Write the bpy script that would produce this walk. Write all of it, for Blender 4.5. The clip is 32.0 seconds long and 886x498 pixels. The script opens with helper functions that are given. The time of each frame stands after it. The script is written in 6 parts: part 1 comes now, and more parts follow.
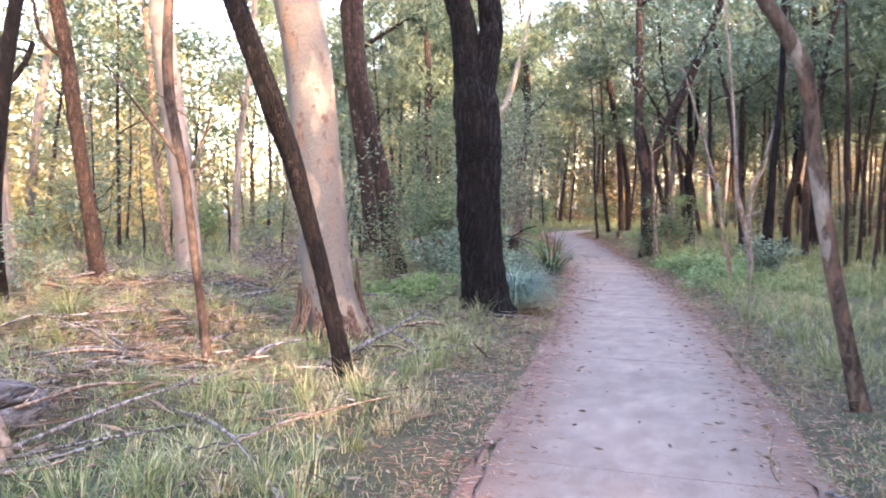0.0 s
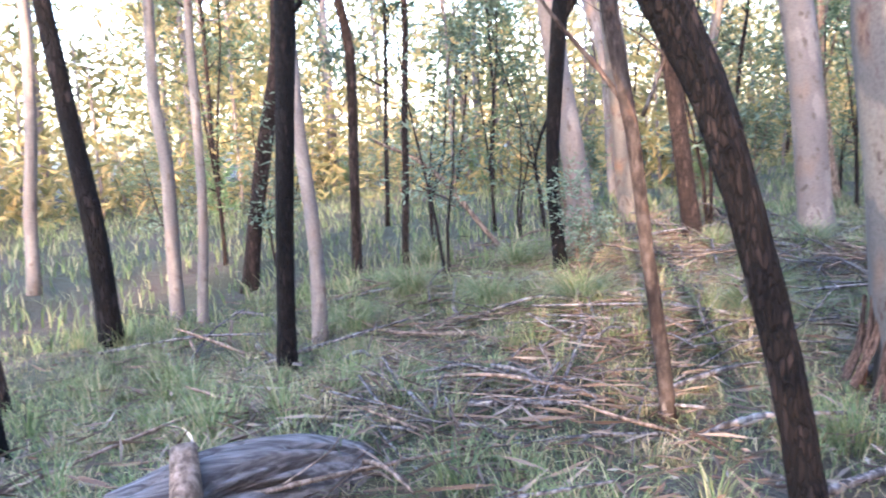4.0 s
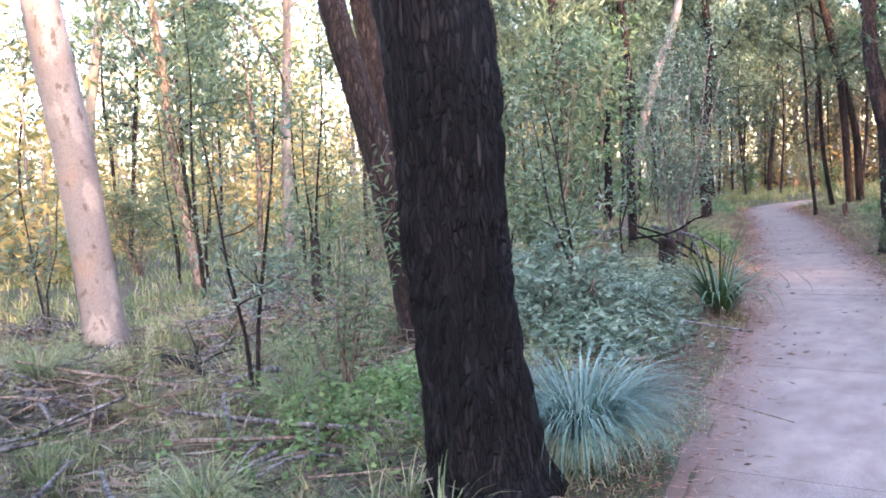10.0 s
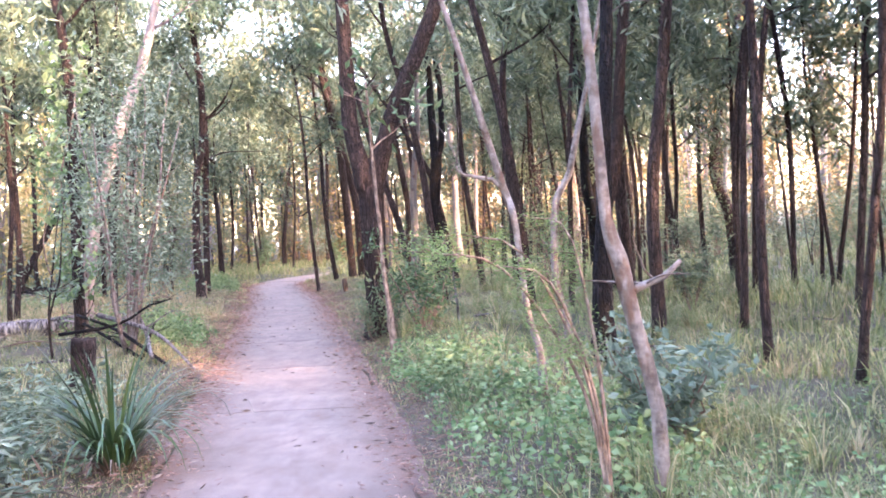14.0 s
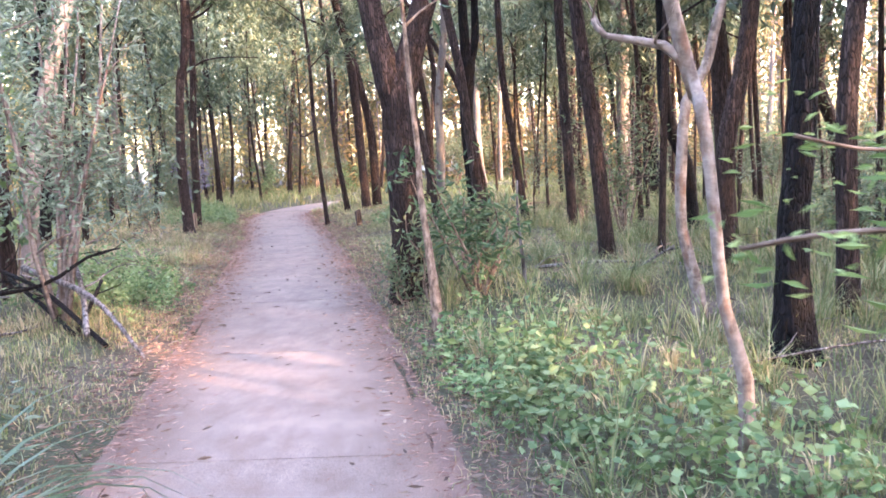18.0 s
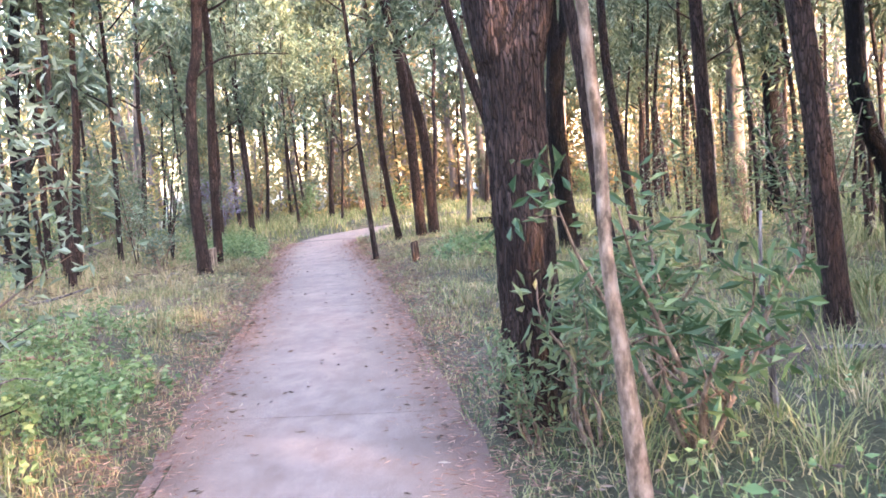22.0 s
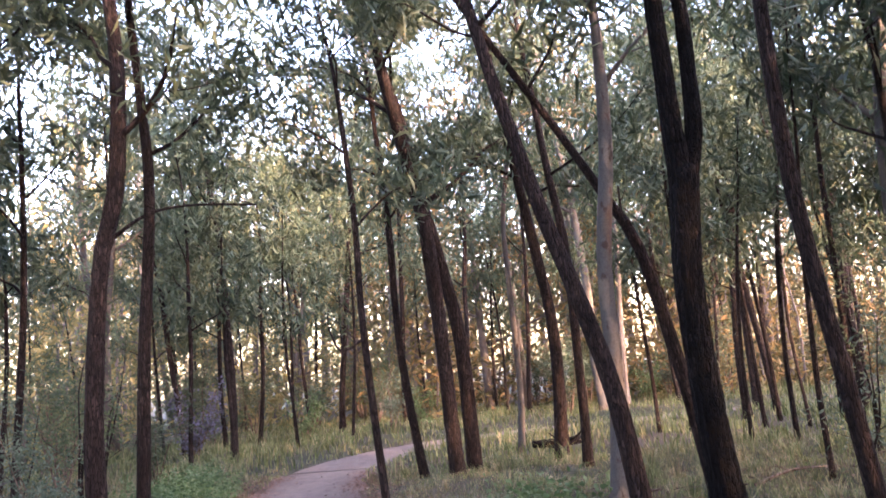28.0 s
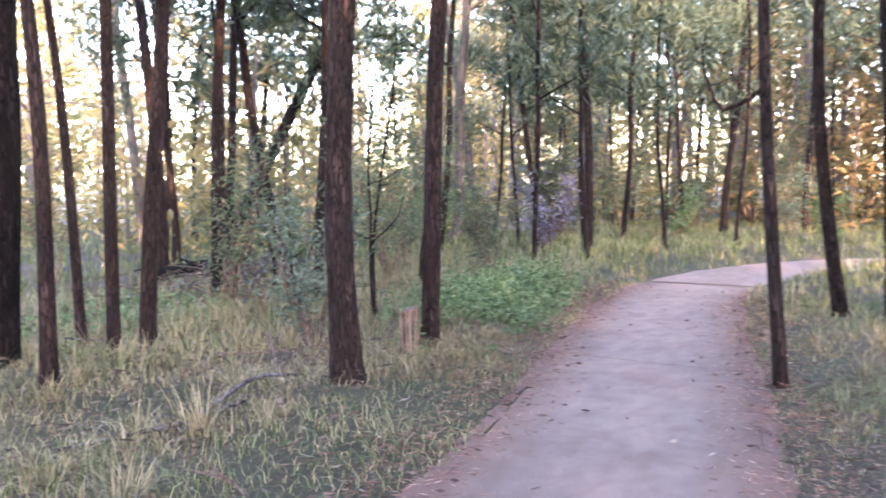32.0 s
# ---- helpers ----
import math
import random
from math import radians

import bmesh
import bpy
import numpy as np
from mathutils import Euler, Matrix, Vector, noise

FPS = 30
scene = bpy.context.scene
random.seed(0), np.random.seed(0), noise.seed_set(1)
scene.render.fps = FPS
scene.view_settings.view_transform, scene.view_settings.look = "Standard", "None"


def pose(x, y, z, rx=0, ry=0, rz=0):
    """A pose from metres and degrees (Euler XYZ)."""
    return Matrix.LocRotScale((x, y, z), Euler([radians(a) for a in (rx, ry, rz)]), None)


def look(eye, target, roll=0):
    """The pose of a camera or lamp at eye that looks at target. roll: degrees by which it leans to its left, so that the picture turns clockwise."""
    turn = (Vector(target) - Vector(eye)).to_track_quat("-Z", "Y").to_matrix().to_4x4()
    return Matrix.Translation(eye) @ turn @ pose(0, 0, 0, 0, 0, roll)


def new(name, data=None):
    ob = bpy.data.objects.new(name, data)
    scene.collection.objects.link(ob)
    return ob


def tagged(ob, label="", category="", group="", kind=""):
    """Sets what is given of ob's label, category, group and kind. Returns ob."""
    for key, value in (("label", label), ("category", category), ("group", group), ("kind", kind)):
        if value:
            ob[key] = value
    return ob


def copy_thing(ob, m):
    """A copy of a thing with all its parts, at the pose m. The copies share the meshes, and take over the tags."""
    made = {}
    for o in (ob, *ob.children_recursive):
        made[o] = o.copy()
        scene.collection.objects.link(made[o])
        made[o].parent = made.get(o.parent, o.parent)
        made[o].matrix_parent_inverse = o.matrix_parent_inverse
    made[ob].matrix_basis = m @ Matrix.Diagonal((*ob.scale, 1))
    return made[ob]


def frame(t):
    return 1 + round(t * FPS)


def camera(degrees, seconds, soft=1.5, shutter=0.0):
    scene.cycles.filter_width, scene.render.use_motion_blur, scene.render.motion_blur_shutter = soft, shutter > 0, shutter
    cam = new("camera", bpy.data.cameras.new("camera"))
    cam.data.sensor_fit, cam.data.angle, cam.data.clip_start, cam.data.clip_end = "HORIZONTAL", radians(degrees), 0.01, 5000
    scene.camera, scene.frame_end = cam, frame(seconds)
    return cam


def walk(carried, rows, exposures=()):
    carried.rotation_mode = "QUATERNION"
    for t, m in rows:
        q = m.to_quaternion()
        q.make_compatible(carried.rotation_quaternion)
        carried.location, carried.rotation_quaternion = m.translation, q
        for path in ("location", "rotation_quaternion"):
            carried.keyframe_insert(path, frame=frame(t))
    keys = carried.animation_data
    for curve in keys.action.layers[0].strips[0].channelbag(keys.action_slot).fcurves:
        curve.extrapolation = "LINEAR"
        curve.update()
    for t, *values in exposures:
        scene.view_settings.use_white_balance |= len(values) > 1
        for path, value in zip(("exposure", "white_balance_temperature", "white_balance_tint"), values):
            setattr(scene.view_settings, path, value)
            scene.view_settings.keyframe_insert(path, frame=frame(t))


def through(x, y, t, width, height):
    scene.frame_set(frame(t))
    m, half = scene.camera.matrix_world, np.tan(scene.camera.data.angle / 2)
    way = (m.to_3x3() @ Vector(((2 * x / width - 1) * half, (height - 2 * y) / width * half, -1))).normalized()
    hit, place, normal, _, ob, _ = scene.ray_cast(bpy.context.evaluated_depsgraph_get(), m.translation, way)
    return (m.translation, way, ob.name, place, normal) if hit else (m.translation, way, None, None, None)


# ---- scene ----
# seconds, eye, target, roll
PATH = [
    (0, (0.439, 0.280, 1.358), (-0.241, 2.157, 1.242), 0.0),
    (0.5, (0.448, 0.725, 1.386), (-0.459, 2.503, 1.262), 0.8),
    (1, (0.396, 1.100, 1.433), (-0.761, 2.724, 1.285), -0.6),
    (1.5, (0.344, 1.514, 1.446), (-0.884, 3.081, 1.260), -1.5),
    (2, (0.315, 1.974, 1.479), (-0.987, 3.476, 1.261), -1.3),
    (2.5, (0.152, 2.393, 1.512), (-1.333, 3.714, 1.282), -1.5),
    (3, (0.023, 2.804, 1.547), (-1.667, 3.847, 1.308), -1.0),
    (3.5, (-0.094, 3.127, 1.548), (-1.873, 4.003, 1.289), -1.5),
    (4, (-0.136, 3.248, 1.562), (-1.993, 3.941, 1.293), -3.3),
    (4.5, (-0.145, 3.269, 1.576), (-2.078, 3.721, 1.332), -4.2),
    (6.5, (-0.162, 3.386, 1.522), (-2.014, 4.123, 1.350), -3.6),
    (7, (-0.145, 3.656, 1.556), (-1.840, 4.703, 1.385), -3.3),
    (7.5, (-0.200, 3.887, 1.576), (-1.778, 5.107, 1.430), -3.7),
    (8, (-0.229, 4.358, 1.528), (-1.735, 5.670, 1.435), -3.6),
    (8.5, (-0.313, 4.816, 1.536), (-1.659, 6.292, 1.445), -3.0),
    (9, (-0.368, 5.233, 1.559), (-1.543, 6.848, 1.448), -3.1),
    (9.5, (-0.221, 5.570, 1.558), (-1.368, 7.204, 1.422), -3.3),
    (10, (-0.246, 5.916, 1.533), (-1.372, 7.561, 1.379), -4.1),
    (10.5, (-0.354, 6.298, 1.505), (-1.333, 8.033, 1.330), -2.2),
    (11, (-0.292, 6.676, 1.481), (-1.173, 8.461, 1.286), -1.9),
    (11.5, (-0.255, 7.144, 1.465), (-1.123, 8.939, 1.301), -3.3),
    (12, (-0.305, 7.471, 1.480), (-0.998, 9.342, 1.335), -3.4),
    (12.5, (-0.213, 7.910, 1.461), (-0.723, 9.840, 1.332), -2.5),
    (13, (-0.234, 8.281, 1.443), (-0.620, 10.238, 1.301), -3.4),
    (13.5, (-0.193, 8.699, 1.448), (-0.253, 10.696, 1.357), -4.3),
    (14, (-0.187, 9.086, 1.464), (-0.276, 11.084, 1.412), -3.3),
    (14.5, (-0.293, 9.488, 1.479), (-0.616, 11.461, 1.449), -3.4),
    (16.5, (-0.453, 10.754, 1.473), (-0.815, 12.704, 1.212), -2.3),
    (17, (-0.594, 11.266, 1.454), (-0.897, 13.227, 1.205), -2.7),
    (17.5, (-0.709, 11.678, 1.451), (-0.861, 13.661, 1.239), -2.1),
    (18, (-0.764, 12.086, 1.444), (-0.885, 14.069, 1.210), -3.3),
    (18.5, (-0.881, 12.511, 1.463), (-0.956, 14.497, 1.242), -2.8),
    (19, (-0.932, 12.952, 1.448), (-0.970, 14.944, 1.273), -1.6),
    (19.5, (-1.040, 13.352, 1.438), (-1.062, 15.350, 1.345), -1.8),
    (20, (-1.152, 13.749, 1.418), (-1.261, 15.744, 1.329), -0.9),
    (20.5, (-1.223, 14.249, 1.420), (-1.504, 16.224, 1.282), -1.2),
    (21, (-1.316, 14.641, 1.431), (-1.559, 16.619, 1.262), -0.9),
    (21.5, (-1.385, 15.112, 1.422), (-1.609, 17.091, 1.234), -1.9),
    (22, (-1.523, 15.541, 1.439), (-1.747, 17.520, 1.255), -4.5),
    (22.5, (-1.629, 15.835, 1.410), (-1.830, 17.820, 1.274), -3.8),
    (23, (-1.716, 16.366, 1.441), (-2.019, 18.339, 1.323), -2.8),
    (23.5, (-1.846, 16.752, 1.464), (-2.243, 18.709, 1.346), -2.2),
    (24, (-1.904, 17.132, 1.469), (-2.563, 19.020, 1.455), -2.8),
    (24.5, (-2.193, 17.587, 1.472), (-3.040, 19.377, 1.754), -4.3),
    (25.5, (-2.359, 18.414, 1.520), (-3.180, 20.158, 2.052), -2.9),
    (26.5, (-2.446, 19.244, 1.554), (-3.234, 20.911, 2.330), -1.6),
    (27, (-2.362, 19.531, 1.419), (-2.824, 21.364, 2.072), -1.1),
    (27.5, (-2.324, 19.959, 1.638), (-2.663, 21.879, 2.083), -4.1),
    (28, (-2.304, 20.406, 1.598), (-2.544, 22.368, 1.898), -5.2),
    (28.5, (-2.339, 20.836, 1.634), (-2.598, 22.812, 1.801), -5.8),
    (29, (-2.413, 21.283, 1.606), (-2.912, 23.219, 1.661), -4.7),
    (29.5, (-2.524, 21.683, 1.587), (-3.199, 23.565, 1.577), -5.6),
    (30, (-2.602, 22.125, 1.550), (-3.295, 24.001, 1.522), -5.5),
    (30.5, (-2.740, 22.528, 1.522), (-3.421, 24.408, 1.475), -5.7),
    (31, (-2.860, 22.979, 1.481), (-3.513, 24.868, 1.412), -5.3),
    (31.5, (-2.976, 23.401, 1.456), (-3.792, 25.224, 1.344), -2.2),
    (32, (-3.132, 23.819, 1.437), (-4.249, 25.471, 1.290), -1.0),
]
cam = camera(56.9, 32.0, soft=1.7, shutter=0.25)
SUN_AZ, SUN_EL = radians(123.5), radians(14.0)
SUN, SKY = 1.1, 0.15
EXPOSURES = [(t, stops + 3.0, kelvin, tint) for t, stops, kelvin, tint in ((0.0, 1.92, 6050, 31), (2.0, 1.62, 5350, 26), (4.0, 1.47, 5080, 24), (8.0, 1.47, 5000, 24), (10.0, 1.93, 5650, 29), (13.0, 2.45, 6000, 36), (14.0, 2.5, 5900, 39), (17.0, 2.45, 5980, 36), (19.0, 2.5, 5960, 33), (23.5, 2.6, 5900, 31), (25.5, 1.5, 5850, 32), (26.5, 0.5, 5750, 32), (27.2, 0.75, 5850, 36), (27.7, 1.2, 6000, 40), (28.5, 1.85, 6050, 40), (29.5, 2.08, 5900, 37), (32.0, 2.3, 5800, 35))]
walk(cam, [(t, look(eye, target, roll)) for t, eye, target, roll in PATH], EXPOSURES)

# ---- light ----
world = bpy.data.worlds.new("sky")
scene.world = world
world.use_nodes = True
wn, wl = world.node_tree.nodes, world.node_tree.links
sky = wn.new("ShaderNodeTexSky")
sky.sky_type = "NISHITA"
sky.sun_disc = False
sky.sun_elevation = SUN_EL
sky.sun_rotation = SUN_AZ
sky.air_density = 1.3
sky.dust_density = 2.5
wl.new(sky.outputs[0], wn["Background"].inputs[0])
wn["Background"].inputs[1].default_value = SKY
sun = new("sun", bpy.data.lights.new("sun", "SUN"))
sun.data.energy, sun.data.angle, sun.data.color = SUN, radians(0.6), (1.0, 0.68, 0.36)
sun_from = Vector((math.sin(SUN_AZ) * math.cos(SUN_EL), math.cos(SUN_AZ) * math.cos(SUN_EL), math.sin(SUN_EL)))
sun.matrix_world = look(sun_from * 60, (0, 0, 0))


# ---- materials ----
def material(name, rough=0.85):
    m = bpy.data.materials.new(name)
    m.use_nodes = True
    n, l = m.node_tree.nodes, m.node_tree.links
    b = n["Principled BSDF"]
    b.inputs["Roughness"].default_value = rough
    b.inputs["Specular IOR Level"].default_value = 0.25
    return m, n, l, b


def ramp(n, stops):
    r = n.new("ShaderNodeValToRGB")
    e = r.color_ramp.elements
    while len(e) < len(stops):
        e.new(0.5)
    for i, (p, c) in enumerate(stops):
        e[i].position, e[i].color = p, (*c, 1)
    return r


def tex(n, l, kind, scale, detail=6.0, stretch=None, coord="Object", rough=0.6):
    t = n.new(kind)
    t.inputs["Scale"].default_value = scale
    if "Detail" in t.inputs:
        t.inputs["Detail"].default_value = detail
    if "Roughness" in t.inputs:
        t.inputs["Roughness"].default_value = rough
    c = n.new("ShaderNodeTexCoord")
    if stretch:
        m = n.new("ShaderNodeMapping")
        m.inputs["Scale"].default_value = stretch
        l.new(c.outputs[coord], m.inputs[0])
        l.new(m.outputs[0], t.inputs["Vector"])
    else:
        l.new(c.outputs[coord], t.inputs["Vector"])
    return t


def mix(n, l, fac, a, b, blend="MIX"):
    m = n.new("ShaderNodeMix")
    m.data_type, m.blend_type = "RGBA", blend
    for socket, v in ((m.inputs[0], fac), (m.inputs[6], a), (m.inputs[7], b)):
        if isinstance(v, (int, float)):
            socket.default_value = v
        elif isinstance(v, tuple):
            socket.default_value = (*v, 1)
        else:
            l.new(v, socket)
    return m.outputs[2]


def bump(n, l, b, height, strength, distance=0.02):
    k = n.new("ShaderNodeBump")
    k.inputs["Strength"].default_value, k.inputs["Distance"].default_value = strength, distance
    l.new(height, k.inputs["Height"])
    l.new(k.outputs[0], b.inputs["Normal"])


def bark(name, dark, mid, light, stretch=(1, 1, 0.18), scale=22, strength=0.9, patches=None):
    """Bark: long fibres, blotches of lichen or scars, and relief. patches: colours of a smooth bark's large blotches."""
    m, n, l, b = material(name, 0.9)
    b.inputs["Specular IOR Level"].default_value = 0.06
    fib = tex(n, l, "ShaderNodeTexNoise", scale, 8, stretch)
    big = tex(n, l, "ShaderNodeTexNoise", 2.2, 5, (1, 1, 0.5))
    r = ramp(n, ((0.4, dark), (0.51, mid), (0.64, light)))
    l.new(fib.outputs[0], r.inputs[0])
    rb = ramp(n, ((0.35, (0, 0, 0)), (0.62, (1, 1, 1))))
    l.new(big.outputs[0], rb.inputs[0])
    col = mix(n, l, rb.outputs[0], r.outputs[0], mix(n, l, 0.45, r.outputs[0], dark))
    if patches:
        vo = tex(n, l, "ShaderNodeTexNoise", 7.0, 9, (1, 1, 0.3))
        rp = ramp(n, ((0.0, patches[0]), (0.42, patches[0]), (0.47, patches[1]), (0.56, patches[1]), (0.6, patches[2]), (1.0, patches[2])))
        l.new(vo.outputs[0], rp.inputs[0])
        col = mix(n, l, 0.42, rp.outputs[0], r.outputs[0])
        sc = tex(n, l, "ShaderNodeTexNoise", 8.0, 8, (1, 1, 0.4))
        rs = ramp(n, ((0.55, (0, 0, 0)), (0.63, (0.8, 0.8, 0.8))))
        l.new(sc.outputs[0], rs.inputs[0])
        col = mix(n, l, rs.outputs[0], col, (0.085, 0.048, 0.032))
    l.new(col, b.inputs["Base Color"])
    bump(n, l, b, fib.outputs[0], strength, 0.025)
    return m


def plated_bark(name, crack, plate, pale, scale, tall, depth=0.03):
    """Bark of hard plates between deep cracks: cells drawn out along the trunk, each of its own tone, with fine fibres on them."""
    m, n, l, b = material(name, 0.88)
    b.inputs["Specular IOR Level"].default_value = 0.12
    c = n.new("ShaderNodeTexCoord")
    mp = n.new("ShaderNodeMapping")
    mp.inputs["Scale"].default_value = (1, 1, tall)
    l.new(c.outputs["Object"], mp.inputs[0])
    wob = n.new("ShaderNodeTexNoise")
    wob.inputs["Scale"].default_value, wob.inputs["Detail"].default_value = scale * 0.45, 4
    l.new(mp.outputs[0], wob.inputs["Vector"])
    warp = n.new("ShaderNodeMix")
    warp.data_type = "VECTOR"
    warp.inputs[0].default_value = 0.035
    l.new(mp.outputs[0], warp.inputs[4])
    l.new(wob.outputs["Color"], warp.inputs[5])
    edge = n.new("ShaderNodeTexVoronoi")
    edge.feature = "DISTANCE_TO_EDGE"
    edge.inputs["Scale"].default_value = scale
    l.new(warp.outputs[1], edge.inputs["Vector"])
    cell = n.new("ShaderNodeTexVoronoi")
    cell.inputs["Scale"].default_value = scale
    l.new(warp.outputs[1], cell.inputs["Vector"])
    fib = tex(n, l, "ShaderNodeTexNoise", scale * 2.4, 8, (1, 1, tall * 0.6))
    tone = ramp(n, ((0.0, tuple(v * 0.55 for v in plate)), (0.6, plate), (1.0, pale)))
    l.new(cell.outputs["Color"], tone.inputs[0])
    grain = ramp(n, ((0.3, (0.5, 0.48, 0.47)), (0.6, (1.0, 1.0, 1.0)), (0.78, (1.7, 1.65, 1.65))))
    l.new(fib.outputs[0], grain.inputs[0])
    gap = ramp(n, ((0.0, (0, 0, 0)), (0.16, (1, 1, 1))))
    l.new(edge.outputs["Distance"], gap.inputs[0])
    big = tex(n, l, "ShaderNodeTexNoise", 1.6, 4)
    stain = ramp(n, ((0.35, (0.6, 0.58, 0.58)), (0.65, (1.2, 1.15, 1.1))))
    l.new(big.outputs[0], stain.inputs[0])
    col = mix(n, l, 1.0, tone.outputs[0], grain.outputs[0], "MULTIPLY")
    col = mix(n, l, 1.0, col, stain.outputs[0], "MULTIPLY")
    l.new(mix(n, l, gap.outputs[0], crack, col), b.inputs["Base Color"])
    relief = mix(n, l, 0.35, gap.outputs[0], fib.outputs[0])
    bump(n, l, b, relief, 1.0, depth)
    return m


def smooth_bark(name, grey, cream, tan, scar):
    """Smooth gum bark that sheds in large flakes: broad patches with soft rims, small scars and fine grain."""
    m, n, l, b = material(name, 0.8)
    b.inputs["Specular IOR Level"].default_value = 0.15
    big = tex(n, l, "ShaderNodeTexNoise", 3.2, 3, (1, 1, 0.5), rough=0.45)
    fine = tex(n, l, "ShaderNodeTexNoise", 70, 6, (1, 1, 0.7))
    ring = tex(n, l, "ShaderNodeTexNoise", 13, 6, (1.0, 1.0, 0.55))
    r = ramp(n, ((0.3, tan), (0.42, grey), (0.52, grey), (0.56, cream), (0.7, cream), (0.76, tan)))
    l.new(big.outputs[0], r.inputs[0])
    rf = ramp(n, ((0.3, (0.72, 0.7, 0.68)), (0.55, (1, 1, 1)), (0.75, (1.15, 1.14, 1.12))))
    l.new(fine.outputs[0], rf.inputs[0])
    col = mix(n, l, 1.0, r.outputs[0], rf.outputs[0], "MULTIPLY")
    rs = ramp(n, ((0.58, (0, 0, 0)), (0.66, (0.85, 0.85, 0.85))))
    l.new(ring.outputs[0], rs.inputs[0])
    l.new(mix(n, l, rs.outputs[0], col, scar), b.inputs["Base Color"])
    bump(n, l, b, mix(n, l, 0.5, big.outputs[0], fine.outputs[0]), 0.45, 0.012)
    return m


def foliage(name, stops, through=0.35, rough=0.55):
    """Leaves and blades: the colour differs from leaf to leaf, and light comes through them."""
    m, n, l, b = material(name, rough)
    g = n.new("ShaderNodeNewGeometry")
    r = ramp(n, stops)
    l.new(g.outputs["Random Per Island"], r.inputs[0])
    big = tex(n, l, "ShaderNodeTexNoise", 0.55, 3, None, "Object")
    rb = ramp(n, ((0.3, (0.72, 0.72, 0.72)), (0.7, (1.2, 1.2, 1.15))))
    l.new(big.outputs[0], rb.inputs[0])
    col = mix(n, l, 1.0, r.outputs[0], rb.outputs[0], "MULTIPLY")
    l.new(col, b.inputs["Base Color"])
    t = n.new("ShaderNodeBsdfTranslucent")
    l.new(col, t.inputs[0])
    s = n.new("ShaderNodeMixShader")
    s.inputs[0].default_value = through
    l.new(b.outputs[0], s.inputs[1])
    l.new(t.outputs[0], s.inputs[2])
    l.new(s.outputs[0], n["Material Output"].inputs[0])
    return m


BARK_IRON = plated_bark("ironbark_bark", (0.001, 0.0008, 0.0008), (0.0085, 0.0062, 0.0062), (0.032, 0.026, 0.027), 46, 0.2, 0.03)
BARK_OAK = plated_bark("she_oak_bark", (0.006, 0.004, 0.0035), (0.04, 0.027, 0.023), (0.085, 0.06, 0.052), 60, 0.16, 0.018)
BARK_BLACK = plated_bark("charred_bark", (0.001, 0.001, 0.001), (0.009, 0.0065, 0.006), (0.03, 0.022, 0.02), 58, 0.22, 0.018)
BARK_GUM = smooth_bark("smooth_gum_bark", (0.08, 0.071, 0.064), (0.14, 0.113, 0.088), (0.105, 0.066, 0.044), (0.045, 0.025, 0.018))
BARK_PINK = smooth_bark("pink_gum_bark", (0.12, 0.1, 0.09), (0.17, 0.14, 0.122), (0.14, 0.1, 0.078), (0.06, 0.04, 0.03))
BARK_MOTTLE = bark("mottled_pale_bark", (0.05, 0.037, 0.03), (0.12, 0.095, 0.08), (0.22, 0.185, 0.16), (1, 1, 1.4), 16, 0.4, ((0.06, 0.045, 0.037), (0.15, 0.125, 0.11), (0.095, 0.073, 0.062)))
BARK_LICHEN = bark("lichen_spotted_bark", (0.01, 0.007, 0.006), (0.035, 0.025, 0.02), (0.09, 0.07, 0.058), (1, 1, 0.5), 30, 0.8, ((0.02, 0.014, 0.012), (0.05, 0.036, 0.028), (0.17, 0.145, 0.125)))
BARK_BROWN = bark("brown_sapling_bark", (0.06, 0.042, 0.03), (0.14, 0.1, 0.075), (0.24, 0.18, 0.14), (1, 1, 0.4), 30, 0.5)
BARK_STRIP = bark("peeled_bark", (0.025, 0.015, 0.011), (0.085, 0.05, 0.034), (0.17, 0.11, 0.08), (1, 1, 0.12), 60, 0.8)
WOOD_GREY = bark("weathered_wood", (0.03, 0.025, 0.023), (0.12, 0.105, 0.1), (0.23, 0.21, 0.2), (1, 1, 0.1), 34, 1.0)
WOOD_LOG = bark("weathered_log_wood", (0.045, 0.038, 0.036), (0.1, 0.088, 0.084), (0.17, 0.152, 0.146), (1, 0.07, 1), 34, 0.7)
WOOD_DARK = bark("dark_post_wood", (0.018, 0.012, 0.009), (0.055, 0.037, 0.028), (0.12, 0.085, 0.065), (1, 1, 0.12), 40, 0.7)
WOOD_POST = bark("post_wood", (0.07, 0.05, 0.037), (0.17, 0.125, 0.095), (0.28, 0.22, 0.17), (1, 1, 0.12), 40, 0.6)

LEAF_GUM = foliage("gum_leaf", ((0.0, (0.045, 0.07, 0.033)), (0.5, (0.085, 0.12, 0.06)), (0.85, (0.13, 0.165, 0.085)), (1.0, (0.17, 0.15, 0.07))))
LEAF_BLUE = foliage("blue_grey_leaf", ((0.0, (0.05, 0.077, 0.046)), (0.6, (0.105, 0.142, 0.098)), (1.0, (0.19, 0.23, 0.17))))
LEAF_OAK = foliage("she_oak_needle", ((0.0, (0.045, 0.068, 0.04)), (0.6, (0.095, 0.13, 0.075)), (1.0, (0.16, 0.18, 0.105))), 0.4)
LEAF_LIGHT = foliage("young_leaf", ((0.0, (0.06, 0.105, 0.03)), (0.6, (0.11, 0.17, 0.055)), (1.0, (0.18, 0.24, 0.09))), 0.45)
